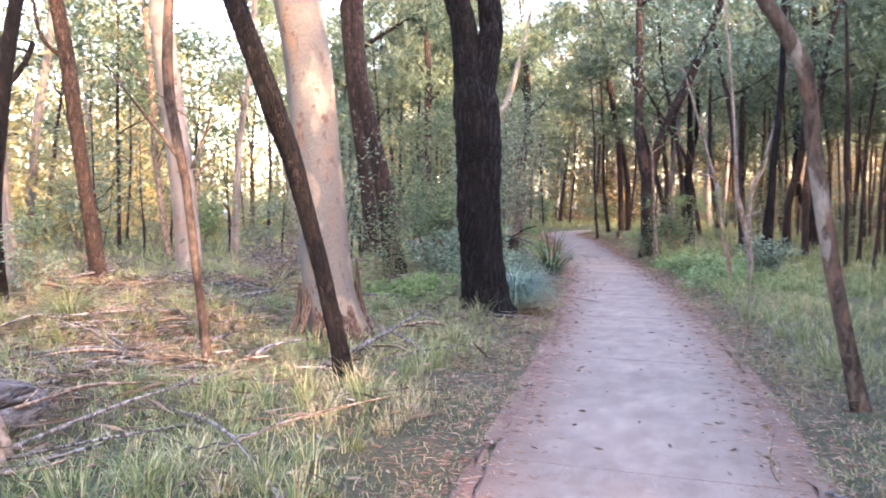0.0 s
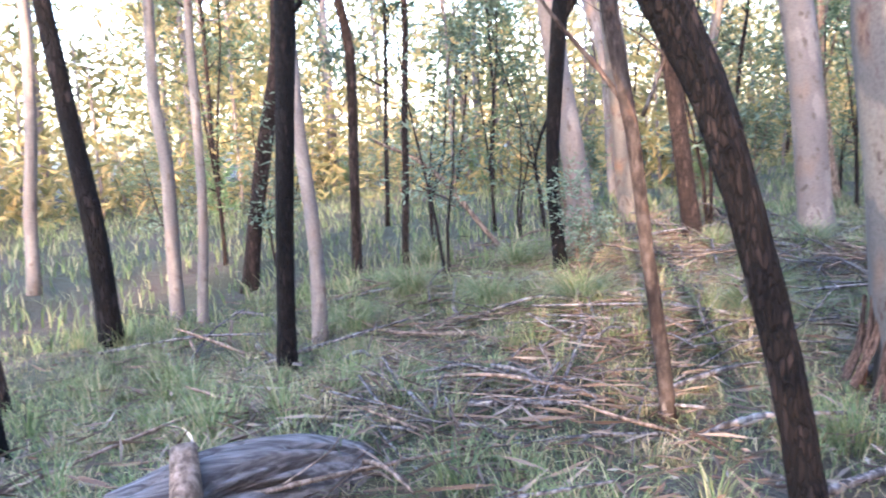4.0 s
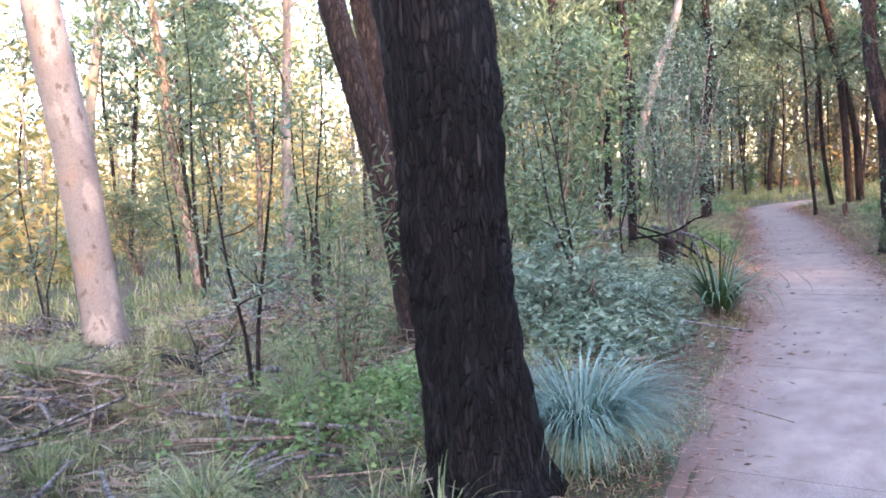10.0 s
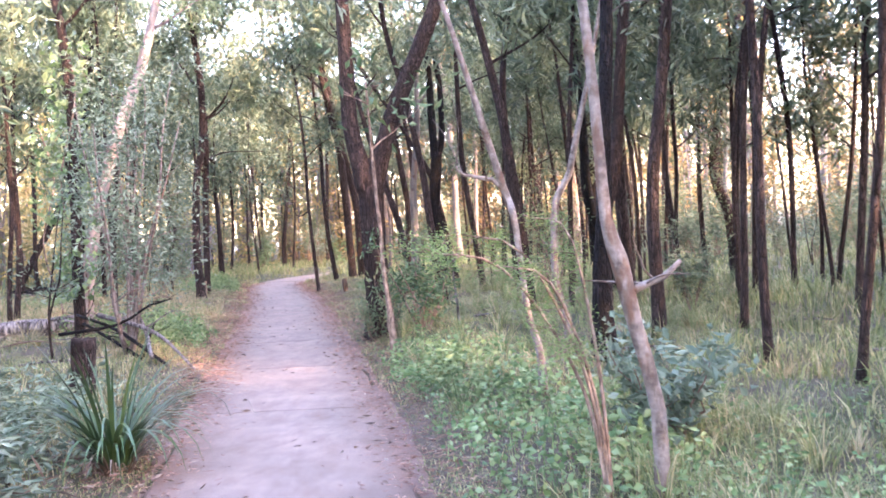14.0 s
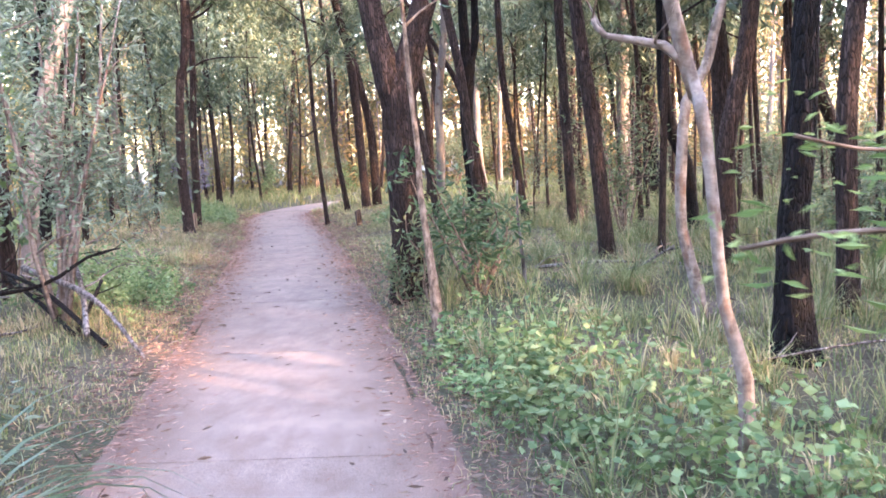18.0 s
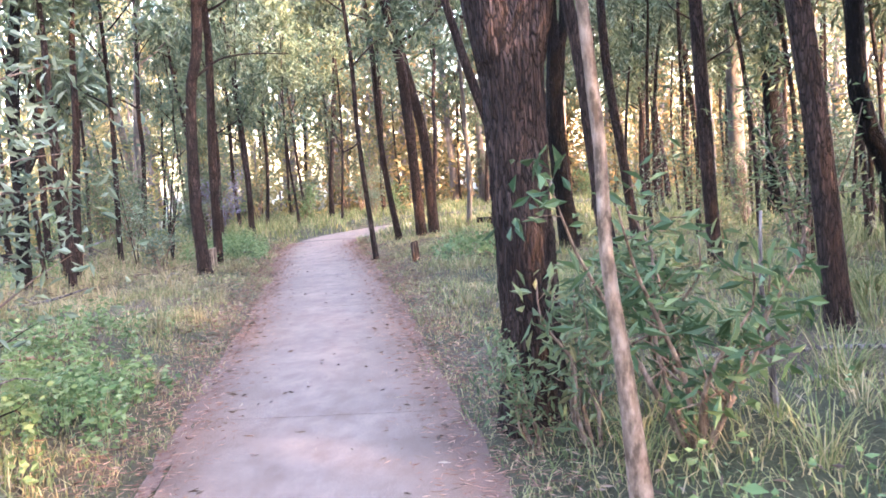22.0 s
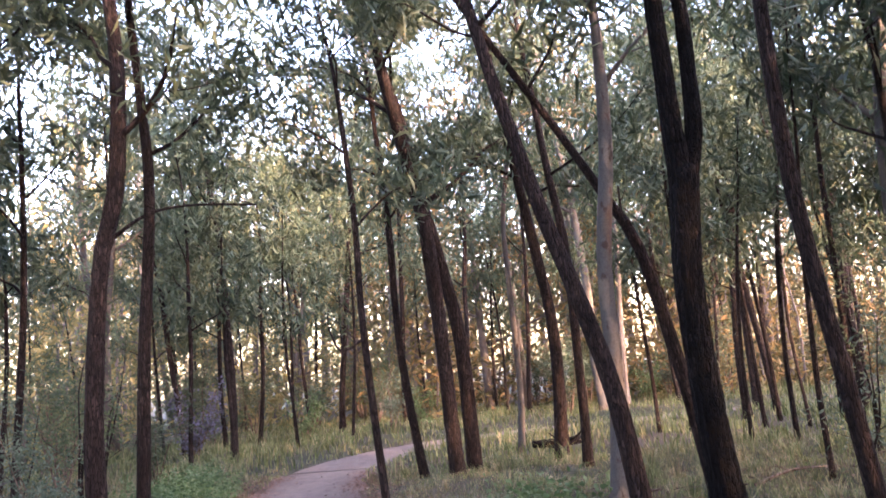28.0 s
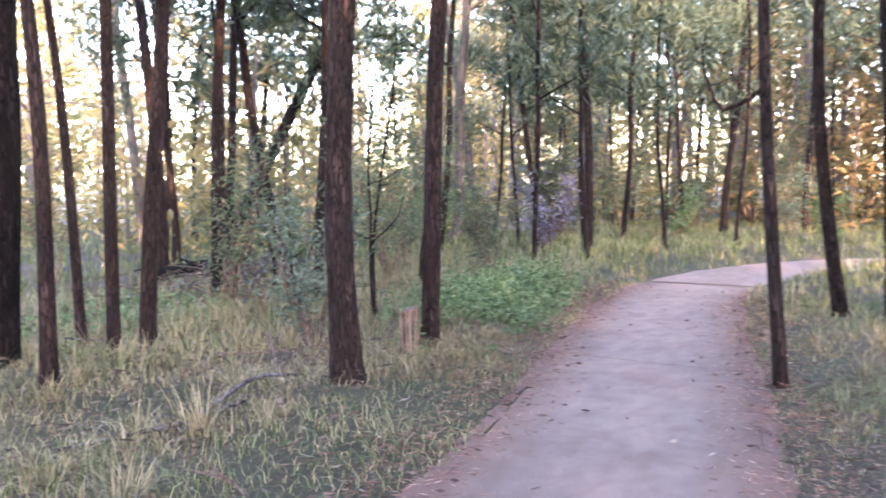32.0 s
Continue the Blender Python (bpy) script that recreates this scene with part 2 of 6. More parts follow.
LEAF_HERB = foliage("herb_leaf", ((0.0, (0.05, 0.095, 0.035)), (0.5, (0.1, 0.155, 0.06)), (1.0, (0.18, 0.23, 0.11))), 0.35)
LEAF_BROAD = foliage("broad_sapling_leaf", ((0.0, (0.022, 0.05, 0.02)), (0.6, (0.05, 0.09, 0.038)), (1.0, (0.1, 0.15, 0.072))), 0.35)
# far leaves: gold of low sun mixed into the colour, paler for the left
LEAF_FAR_SUN_TINT = foliage("distant_leaf_sun_tint", ((0.0, (0.07, 0.07, 0.03)), (0.45, (0.15, 0.125, 0.05)), (0.75, (0.25, 0.175, 0.075)), (1.0, (0.36, 0.21, 0.085))), 0.5)
LEAF_PALE_SUN_TINT = foliage("open_wood_leaf_sun_tint", ((0.0, (0.12, 0.115, 0.045)), (0.45, (0.22, 0.19, 0.075)), (0.75, (0.32, 0.25, 0.1)), (1.0, (0.42, 0.3, 0.13))), 0.5)
LEAF_PURPLE = foliage("purple_blossom", ((0.0, (0.08, 0.09, 0.08)), (0.5, (0.13, 0.12, 0.16)), (1.0, (0.21, 0.19, 0.29))), 0.3)
GRASS = foliage("grass_blade", ((0.0, (0.05, 0.075, 0.027)), (0.4, (0.11, 0.14, 0.052)), (0.75, (0.18, 0.185, 0.082)), (1.0, (0.31, 0.265, 0.15))), 0.35, 0.6)
GRASS_DRY = foliage("dry_grass_blade", ((0.0, (0.1, 0.1, 0.045)), (0.4, (0.2, 0.165, 0.085)), (0.8, (0.3, 0.24, 0.14)), (1.0, (0.38, 0.31, 0.19))), 0.3, 0.7)
GRASS_BLUE = foliage("blue_tussock_blade", ((0.0, (0.025, 0.05, 0.032)), (0.6, (0.075, 0.125, 0.09)), (1.0, (0.2, 0.26, 0.21))), 0.25, 0.4)
STRAP = foliage("strap_leaf", ((0.0, (0.012, 0.026, 0.009)), (0.7, (0.03, 0.056, 0.018)), (1.0, (0.085, 0.11, 0.05))), 0.15, 0.36)
LITTER = foliage("leaf_litter", ((0.0, (0.045, 0.028, 0.021)), (0.5, (0.1, 0.067, 0.048)), (0.85, (0.14, 0.103, 0.078)), (1.0, (0.22, 0.18, 0.15))), 0.1, 0.8)
LITTER_RED = foliage("red_needle_litter", ((0.0, (0.09, 0.045, 0.032)), (0.6, (0.17, 0.09, 0.066)), (1.0, (0.3, 0.2, 0.15))), 0.1, 0.8)


def soil_material():
    m, n, l, b = material("forest_soil", 0.95)
    a = tex(n, l, "ShaderNodeTexNoise", 0.45, 6)
    f = tex(n, l, "ShaderNodeTexNoise", 38, 8)
    r = ramp(n, ((0.3, (0.03, 0.036, 0.017)), (0.48, (0.05, 0.048, 0.026)), (0.62, (0.075, 0.055, 0.04)), (0.75, (0.1, 0.075, 0.058))))
    l.new(a.outputs[0], r.inputs[0])
    rf = ramp(n, ((0.3, (0.45, 0.42, 0.38)), (0.6, (1, 1, 1)), (0.8, (1.5, 1.35, 1.2))))
    l.new(f.outputs[0], rf.inputs[0])
    l.new(mix(n, l, 1.0, r.outputs[0], rf.outputs[0], "MULTIPLY"), b.inputs["Base Color"])
    bump(n, l, b, f.outputs[0], 0.9, 0.04)
    return m


def concrete_material(name, tint, worn=False):
    """Old concrete or trodden litter. worn: paler and bluer where feet and wheels pass, browner towards the edges."""
    m, n, l, b = material(name, 0.82)
    a = tex(n, l, "ShaderNodeTexNoise", 1.3, 6)
    s = tex(n, l, "ShaderNodeTexNoise", 5.0, 9, (1.2, 0.7, 1))
    f = tex(n, l, "ShaderNodeTexNoise", 170, 4)
    r = ramp(n, ((0.3, tuple(c * 0.78 for c in tint)), (0.55, tint), (0.75, tuple(c * 1.16 for c in tint))))
    l.new(a.outputs[0], r.inputs[0])
    rs = ramp(n, ((0.36, (0.83, 0.79, 0.76)), (0.52, (1.0, 1.0, 1.0)), (0.64, (1.16, 1.16, 1.15))))
    l.new(s.outputs[0], rs.inputs[0])
    rf = ramp(n, ((0.35, (0.6, 0.58, 0.57)), (0.65, (1.3, 1.3, 1.3))))
    l.new(f.outputs[0], rf.inputs[0])
    o = n.new("ShaderNodeObjectInfo")
    ro = ramp(n, ((0.0, (0.98, 0.98, 0.98)), (1.0, (1.02, 1.02, 1.02))))
    l.new(o.outputs["Random"], ro.inputs[0])
    col = mix(n, l, 1.0, r.outputs[0], rs.outputs[0], "MULTIPLY")
    col = mix(n, l, 1.0, col, rf.outputs[0], "MULTIPLY")
    col = mix(n, l, 1.0, col, ro.outputs[0], "MULTIPLY")
    if worn:
        at = n.new("ShaderNodeAttribute")
        at.attribute_name = "across"
        edge = n.new("ShaderNodeMath")
        edge.operation = "MULTIPLY_ADD"
        l.new(s.outputs[0], edge.inputs[0])
        edge.inputs[1].default_value = 0.55
        l.new(at.outputs["Fac"], edge.inputs[2])
        wear = ramp(n, ((0.3, (1.1, 1.1, 1.11)), (0.62, (1.0, 1.0, 1.0)), (0.88, (0.86, 0.8, 0.76)), (1.0, (0.8, 0.66, 0.58))))
        scale = n.new("ShaderNodeMath")
        scale.operation = "MULTIPLY"
        scale.inputs[1].default_value = 0.78
        l.new(edge.outputs[0], scale.inputs[0])
        l.new(scale.outputs[0], wear.inputs[0])
        col = mix(n, l, 1.0, col, wear.outputs[0], "MULTIPLY")
    l.new(col, b.inputs["Base Color"])
    bump(n, l, b, f.outputs[0], 0.35, 0.006)
    return m


SOIL = soil_material()
CONCRETE = concrete_material("worn_concrete", (0.136, 0.101, 0.083), True)
LITTER_BED = concrete_material("red_litter_bed", (0.105, 0.066, 0.051))


# ---- building blocks ----
def mesh_of(name, verts, faces, mat, smooth=True):
    """One mesh from arrays: verts (n, 3); faces a list of index arrays with 3 or 4 columns."""
    me = bpy.data.meshes.new(name)
    verts = np.asarray(verts, np.float32)
    me.vertices.add(len(verts))
    me.vertices.foreach_set("co", verts.ravel())
    loops = np.concatenate([np.asarray(f, np.int32).ravel() for f in faces])
    sizes = np.concatenate([np.full(len(f), np.shape(f)[1], np.int32) for f in faces])
    starts = np.concatenate(([0], np.cumsum(sizes)[:-1])).astype(np.int32)
    me.loops.add(len(loops))
    me.loops.foreach_set("vertex_index", loops)
    me.polygons.add(len(sizes))
    me.polygons.foreach_set("loop_start", starts)
    me.polygons.foreach_set("loop_total", sizes)
    me.polygons.foreach_set("use_smooth", np.full(len(sizes), smooth, bool))
    me.materials.append(mat)
    me.update(calc_edges=True)
    return me


def thing(name, label, category, at=(0, 0, 0), group="", kind=""):
    """A thing's own Empty at its base; its parts are children."""
    ob = new(name)
    ob.empty_display_size = 0.1
    ob.matrix_world = Matrix.Translation(at)
    return tagged(ob, label, category, group, kind)


def part(name, me, parent, label=""):
    ob = new(name, me)
    if parent is not None:
        ob.parent = parent
    return tagged(ob, label)


def smooth_line(pts, step=0.25):
    """Points every step metres along a smooth line through pts, each (x, y, z, r)."""
    p = np.array(pts, float)
    if len(p) == 2:
        p = np.vstack([p[0], p.mean(0), p[1]])
    ext = np.vstack([2 * p[0] - p[1], p, 2 * p[-1] - p[-2]])
    out = []
    for i in range(1, len(ext) - 2):
        a, b, c, d = ext[i - 1:i + 3]
        k = max(2, int(np.linalg.norm(c[:3] - b[:3]) / step))
        t = np.linspace(0, 1, k, endpoint=False)[:, None]
        out.append(0.5 * (2 * b + (c - a) * t + (2 * a - 5 * b + 4 * c - d) * t**2 + (3 * b - a - 3 * c + d) * t**3))
    out = np.vstack(out + [p[-1:]])
    out[:, 3] = np.maximum(out[:, 3], 0.002)
    return out


def tube(line, sides=8, rough=0.0, ridges=0, seed=0, flare=0.0, base=0.0):
    """Verts and faces of a limb round a line of (x, y, z, r). rough: uneven girth; ridges: furrows; flare: a spread foot."""
    rng = np.random.default_rng(seed)
    p, r = line[:, :3], line[:, 3].copy()
    tang = np.gradient(p, axis=0)
    tang /= np.linalg.norm(tang, axis=1)[:, None] + 1e-9
    ref = np.where(np.abs(tang[:, 2:3]) > 0.8, np.array([[1.0, 0, 0]]), np.array([[0, 0, 1.0]]))
    u = np.cross(ref, tang)
    u /= np.linalg.norm(u, axis=1)[:, None] + 1e-9
    v = np.cross(tang, u)
    a = np.linspace(0, 2 * np.pi, sides, endpoint=False)
    h = p[:, 2] - base
    if flare:
        r = r * (1 + flare * np.exp(-np.maximum(h, 0) / 0.16))
    rr = np.repeat(r[:, None], sides, 1)
    if rough:
        ph = rng.uniform(0, 6.28, 6)
        rr *= 1 + rough * (np.sin(2 * a[None] + ph[0] + 1.3 * h[:, None]) * 0.5 + np.sin(3 * a[None] + ph[1] - 2.1 * h[:, None]) * 0.35 + np.sin(5 * a[None] + ph[2] + 3.7 * h[:, None]) * 0.3)
    if ridges:
        wob = np.cumsum(rng.normal(0, 0.06, (len(p), 1)), 0)
        saw = np.sin(ridges * (a[None] + wob) + 1.1 * np.sin(h[:, None] * 7 + 3 * a[None]))
        saw2 = np.sin(ridges * 2.3 * (a[None] - wob) + 2 * np.sin(h[:, None] * 11))
        rr *= 1 + 0.055 * saw + 0.03 * saw2 + rng.normal(0, 0.015, rr.shape)
    verts = p[:, None] + rr[..., None] * (np.cos(a)[None, :, None] * u[:, None] + np.sin(a)[None, :, None] * v[:, None])
    n = len(p)
    i, j = np.meshgrid(np.arange(n - 1), np.arange(sides), indexing="ij")
    k = (j + 1) % sides
    quads = np.stack([i * sides + j, i * sides + k, (i + 1) * sides + k, (i + 1) * sides + j], -1).reshape(-1, 4)
    verts = np.vstack([verts.reshape(-1, 3), p[:1], p[-1:]])
    j = np.arange(sides)
    k = (j + 1) % sides
    caps = np.vstack([np.stack([np.full(sides, n * sides), k, j], 1), np.stack([np.full(sides, n * sides + 1), (n - 1) * sides + j, (n - 1) * sides + k], 1)])
    return verts, [quads, caps]


def joined(pieces):
    """Several (verts, faces) as one."""
    vs, out, off = [], {}, 0
    for v, faces in pieces:
        for f in faces:
            out.setdefault(np.shape(f)[1], []).append(np.asarray(f) + off)
        vs.append(v)
        off += len(v)
    return np.vstack(vs), [np.vstack(f) for f in out.values()]


def leaves(centres, length, width, rng, droop=0.5, fold=0.15, flat=0.0):
    """A leaf of four triangles at each centre: a bent, pointed blade. droop: how far they hang (0 to 1)."""
    n = len(centres)
    d = rng.normal(0, 1, (n, 3))
    d[:, 2] = d[:, 2] * (1 - flat) * 0.6 - droop * 1.6
    d /= np.linalg.norm(d, axis=1)[:, None]
    s = np.cross(d, rng.normal(0, 1, (n, 3)))
    s /= np.linalg.norm(s, axis=1)[:, None] + 1e-9
    nn = np.cross(d, s)
    ln = length * rng.uniform(0.6, 1.3, n)[:, None]
    wd = width * rng.uniform(0.7, 1.25, n)[:, None]
    base = centres - d * ln * 0.5
    mid = centres + nn * ln * fold
    tip = centres + d * ln * 0.5
    v = np.stack([base, mid - s * wd * 0.5, tip, mid + s * wd * 0.5], 1).reshape(-1, 3)
    i = np.arange(n)[:, None] * 4
    f = np.hstack([np.concatenate([i, i + 1, i + 2], 1), np.concatenate([i, i + 2, i + 3], 1)]).reshape(-1, 3)
    return v, [f]


def blades(roots, height, width, rng, lean=0.4, bend=0.5):
    """A bent grass blade of three triangles at each root; height and width may be arrays."""
    n = len(roots)
    h = (np.asarray(height) * rng.uniform(0.55, 1.25, n))[:, None]
    w = (np.asarray(width) * rng.uniform(0.7, 1.3, n))[:, None]
    a = rng.uniform(0, 2 * np.pi, n)
    out = np.stack([np.cos(a), np.sin(a), np.zeros(n)], 1)
    side = np.stack([-np.sin(a), np.cos(a), np.zeros(n)], 1)
    turn = rng.normal(0, 0.6, n)[:, None]
    side = side * np.cos(turn) + out * np.sin(turn)
    le = (lean * rng.uniform(0.2, 1.5, n))[:, None]
    up = np.array([[0, 0, 1.0]])
    mid = roots + h * 0.55 * (up + out * le * 0.7)
    tip = mid + h * 0.5 * (up * (1 - bend * rng.uniform(0.2, 1.6, n)[:, None]) + out * (le + bend))
    v = np.stack([roots - side * w * 0.5, roots + side * w * 0.5, mid + side * w * 0.4, mid - side * w * 0.4, tip], 1).reshape(-1, 3)
    i = np.arange(n)[:, None] * 5
    return v, [np.concatenate([i, i + 1, i + 2, i + 3], 1), np.concatenate([i + 3, i + 2, i + 4], 1)]


# ---- ground and path ----
WAY = np.array([(2.6, -18), (1.5, -10), (0.62, 0), (0.0, 4.5), (-0.36, 7.5), (-1.2, 12.5), (-1.9, 16), (-2.6, 19), (-3.2, 21.5), (-4.3, 26), (-5.05, 28.8), (-5.85, 31.5), (-6.45, 34), (-6.55, 36.5), (-5.3, 39.6), (-2.0, 41.6), (4.0, 43.0), (16.0, 44.5), (40.0, 46.0)], float)
HALF = 0.8
CENTRE = smooth_line(np.hstack([WAY, np.zeros((len(WAY), 2))]), 0.25)[:, :2]


def off_path(x, y):
    """Metres from the middle of the path."""
    x, y = np.asarray(x, float), np.asarray(y, float)
    best = np.full(np.broadcast(x, y).shape, 1e9)
    for a, b in zip(CENTRE[:-1:2], CENTRE[2::2]):
        d = b - a
        t = np.clip(((x - a[0]) * d[0] + (y - a[1]) * d[1]) / (d @ d), 0, 1)
        best = np.minimum(best, np.hypot(x - a[0] - t * d[0], y - a[1] - t * d[1]))
    return best


def step(a, b, v):
    t = np.clip((v - a) / (b - a), 0, 1)
    return t * t * (3 - 2 * t)


def ground_z(x, y, d=None):
    """The height of the ground: level path, raised verges, a hollow and low mounds among the trees."""
    x, y = np.asarray(x, float), np.asarray(y, float)
    d = off_path(x, y) if d is None else d
    z = 0.13 * step(0.8, 1.9, d) - 0.035 * (1 - step(0.72, 0.86, d))
    z = z + step(1.0, 2.5, d) * (0.035 * np.sin(1.7 * x + 0.6 * y) + 0.03 * np.sin(2.3 * y - 0.9 * x + 1) + 0.02 * np.sin(4.1 * x + 3.3 * y))
    z = z - 0.33 * np.exp(-(((x + 8.2) / 3.4) ** 2 + ((y - 2.6) / 3.0) ** 2))
    z = z + 0.16 * np.exp(-(((x + 7.0) / 2.2) ** 2 + ((y - 8.6) / 2.2) ** 2))
    z = z + 0.14 * step(1.0, 1.7, d) * np.exp(-(((x + 1.0) / 0.9) ** 2 + ((y - 19.6) / 1.4) ** 2))
    z = z + 0.2 * np.exp(-(((x + 5.0) / 1.5) ** 2 + ((y - 12.3) / 1.4) ** 2))
    return z


def spaced(lo, hi, step_in, far):
    inner = np.arange(lo, hi + 1e-6, step_in)
    out = [12, 26, 50, 90, 160, 300, 600][:far]
    return np.concatenate([[lo - v for v in out[::-1]], inner, [hi + v for v in out]])


gx, gy = spaced(-17, 9, 0.22, 7), spaced(-4, 44, 0.22, 7)
XX, YY = np.meshgrid(gx, gy)
ZZ = ground_z(XX, YY)
jit = np.random.default_rng(3).normal(0, 0.012, ZZ.shape)
ZZ = ZZ + jit * step(0.9, 1.3, off_path(XX, YY))
nx, ny = len(gx), len(gy)
ii, jj = np.meshgrid(np.arange(ny - 1), np.arange(nx - 1), indexing="ij")
quads = np.stack([ii * nx + jj, ii * nx + jj + 1, (ii + 1) * nx + jj + 1, (ii + 1) * nx + jj], -1).reshape(-1, 4)
ground = tagged(new("ground", mesh_of("ground", np.stack([XX, YY, ZZ], -1).reshape(-1, 3), [quads], SOIL)), "uneven forest floor of soil, moss and leaf litter", "ground", "", "structure")

path_ob = tagged(thing("path", "straight worn concrete footpath stained reddish along its edges", "path", (0, 0, 0), "", "structure"), "", "")
JOINTS = [-15.0, -12.0, -9.0, -6.0, -3.0, -1.3, 1.45, 4.4, 7.38, 10.0, 12.3, 15.9, 18.14, 20.4, 24.8, 30.2, 35.6]
way_y = CENTRE[:, 1]


def centre_at(y):
    return np.interp(y, way_y[:np.argmax(way_y)], CENTRE[:np.argmax(way_y), 0])


def slab(y0, y1, seed):
    rng = np.random.default_rng(seed)
    ys = np.linspace(y0 + 0.0008, y1 - 0.0008, 9)
    cx = centre_at(ys)
    rows = []
    for k, y in enumerate(ys):
        w = HALF + rng.uniform(-0.008, 0.008)
        edge = k in (0, 8)
        z = -0.001 if edge else 0.0
        xs = np.linspace(-w + 0.02, w - 0.02, 11)
        rows.append([(cx[k] - w, y, -0.1), (cx[k] - w, y, z - 0.012)] + [(cx[k] + x, y, z) for x in xs] + [(cx[k] + w, y, z - 0.012), (cx[k] + w, y, -0.1)])
    for k, src, dy in ((0, 0, -0.0008), (9, -1, 0.0008)):
        rows.insert(k, [(x, y + dy, min(z - 0.002, -0.003)) for x, y, z in rows[src]])
    v = np.array(rows).reshape(-1, 3)
    n, c = len(rows), 15
    i, j = np.meshgrid(np.arange(n - 1), np.arange(c - 1), indexing="ij")
    f = np.stack([i * c + j, i * c + j + 1, (i + 1) * c + j + 1, (i + 1) * c + j], -1).reshape(-1, 4)
    me = mesh_of("slab", v, [f], CONCRETE, False)
    across = np.abs(np.concatenate([[-1, -1], np.linspace(-1, 1, 11), [1, 1]])).astype(np.float32)
    me.attributes.new("across", "FLOAT", "POINT").data.foreach_set("value", np.tile(across, n))
    return me


for n, (a, b) in enumerate(zip(JOINTS[:-1], JOINTS[1:])):
    part("slab", slab(a, b, n), path_ob)
bend = CENTRE[way_y.tolist().index(max(way_y[way_y < 35.7])):]
bend = bend[bend[:, 1] > 35.55]
tn = np.gradient(bend, axis=0)
tn /= np.linalg.norm(tn, axis=1)[:, None]
nr = np.stack([-tn[:, 1], tn[:, 0]], 1)
wide = (HALF + 1.4 * step(36, 42, bend[:, 1]))[:, None]
v = np.concatenate([np.c_[bend + nr * wide, np.full(len(bend), -0.004)], np.c_[bend - nr * wide, np.full(len(bend), -0.004)]])
k = np.arange(len(bend) - 1)
part("bend", mesh_of("bend", v, [np.stack([k, k + len(bend), k + len(bend) + 1, k + 1], 1)], CONCRETE, False), path_ob, "pale sandy stretch of path turning away among trees")


def edge_strip(side):
    """A thin bed of red needles and dust along one edge of the slabs, with a ragged rim."""
    rng = np.random.default_rng(11 + side)
    ys = np.arange(-6, 35.4, 0.11)
    cx = centre_at(ys)
    wob = 0.09 * np.sin(ys * 1.3 + side) + 0.05 * np.sin(ys * 3.9) + 0.04 * np.sin(ys * 9.1 + 2) + rng.normal(0, 0.025, len(ys))
    inner = HALF - 0.02 - wob * 0.35
    cols = [inner, inner + 0.04, np.full(len(ys), HALF + 0.05), np.full(len(ys), HALF + 0.08), HALF + 0.15 + wob * 0.7]
    zs = [0.0035, 0.007, 0.007, 0.006, -0.015]
    v = np.stack([np.stack([cx + side * c, ys, np.full(len(ys), z)], 1) for c, z in zip(cols, zs)], 1).reshape(-1, 3)
    n, c = len(ys), 5
    i, j = np.meshgrid(np.arange(n - 1), np.arange(c - 1), indexing="ij")
    q = np.stack([i * c + j, i * c + j + 1, (i + 1) * c + j + 1, (i + 1) * c + j], -1).reshape(-1, 4)
    if side < 0:
        q = q[:, ::-1]
    return mesh_of("litter_bed", v, [q], LITTER_BED)


for side in (-1, 1):
    tagged(new("litter_strip", edge_strip(side)), "reddish bed of fallen needles along the path edge", "leaf litter", "litter along the path", "stuff")


# ---- trees ----
KINDS = {
    "iron": (BARK_IRON, LEAF_GUM, 0.15, 0.032, 0.6, "dark furrowed ironbark"),
    "black": (BARK_BLACK, LEAF_GUM, 0.15, 0.032, 0.6, "fire-blackened dark"),
    "oak": (BARK_OAK, LEAF_OAK, 0.25, 0.013, 0.6, "slender brown-barked she-oak"),
    "gum": (BARK_GUM, LEAF_GUM, 0.16, 0.034, 0.7, "smooth pale-barked gum"),
    "pink": (BARK_PINK, LEAF_GUM, 0.16, 0.034, 0.7, "smooth pinkish-barked gum"),
    "mottle": (BARK_MOTTLE, LEAF_BLUE, 0.14, 0.035, 0.5, "crooked pale mottled"),
    "lichen": (BARK_LICHEN, LEAF_BLUE, 0.14, 0.035, 0.5, "crooked lichen-spotted"),
    "brown": (BARK_BROWN, LEAF_HERB, 0.17, 0.06, 0.45, "brown-stemmed young"),
}
TAKEN = []


def limb_line(start, azimuth, rise, length, r, rng):
    pts, p, up = [], np.array(start, float), rise
    for k in range(5):
        pts.append((*p, r * (1 - 0.21 * k)))
        d = np.array([math.cos(azimuth) * math.cos(up), math.sin(azimuth) * math.cos(up), math.sin(up)])
        p = p + d * length / 4
        azimuth += rng.normal(0, 0.28)
        up += rng.normal(0.02, 0.2)
    return smooth_line(pts, max(0.2, length / 5))


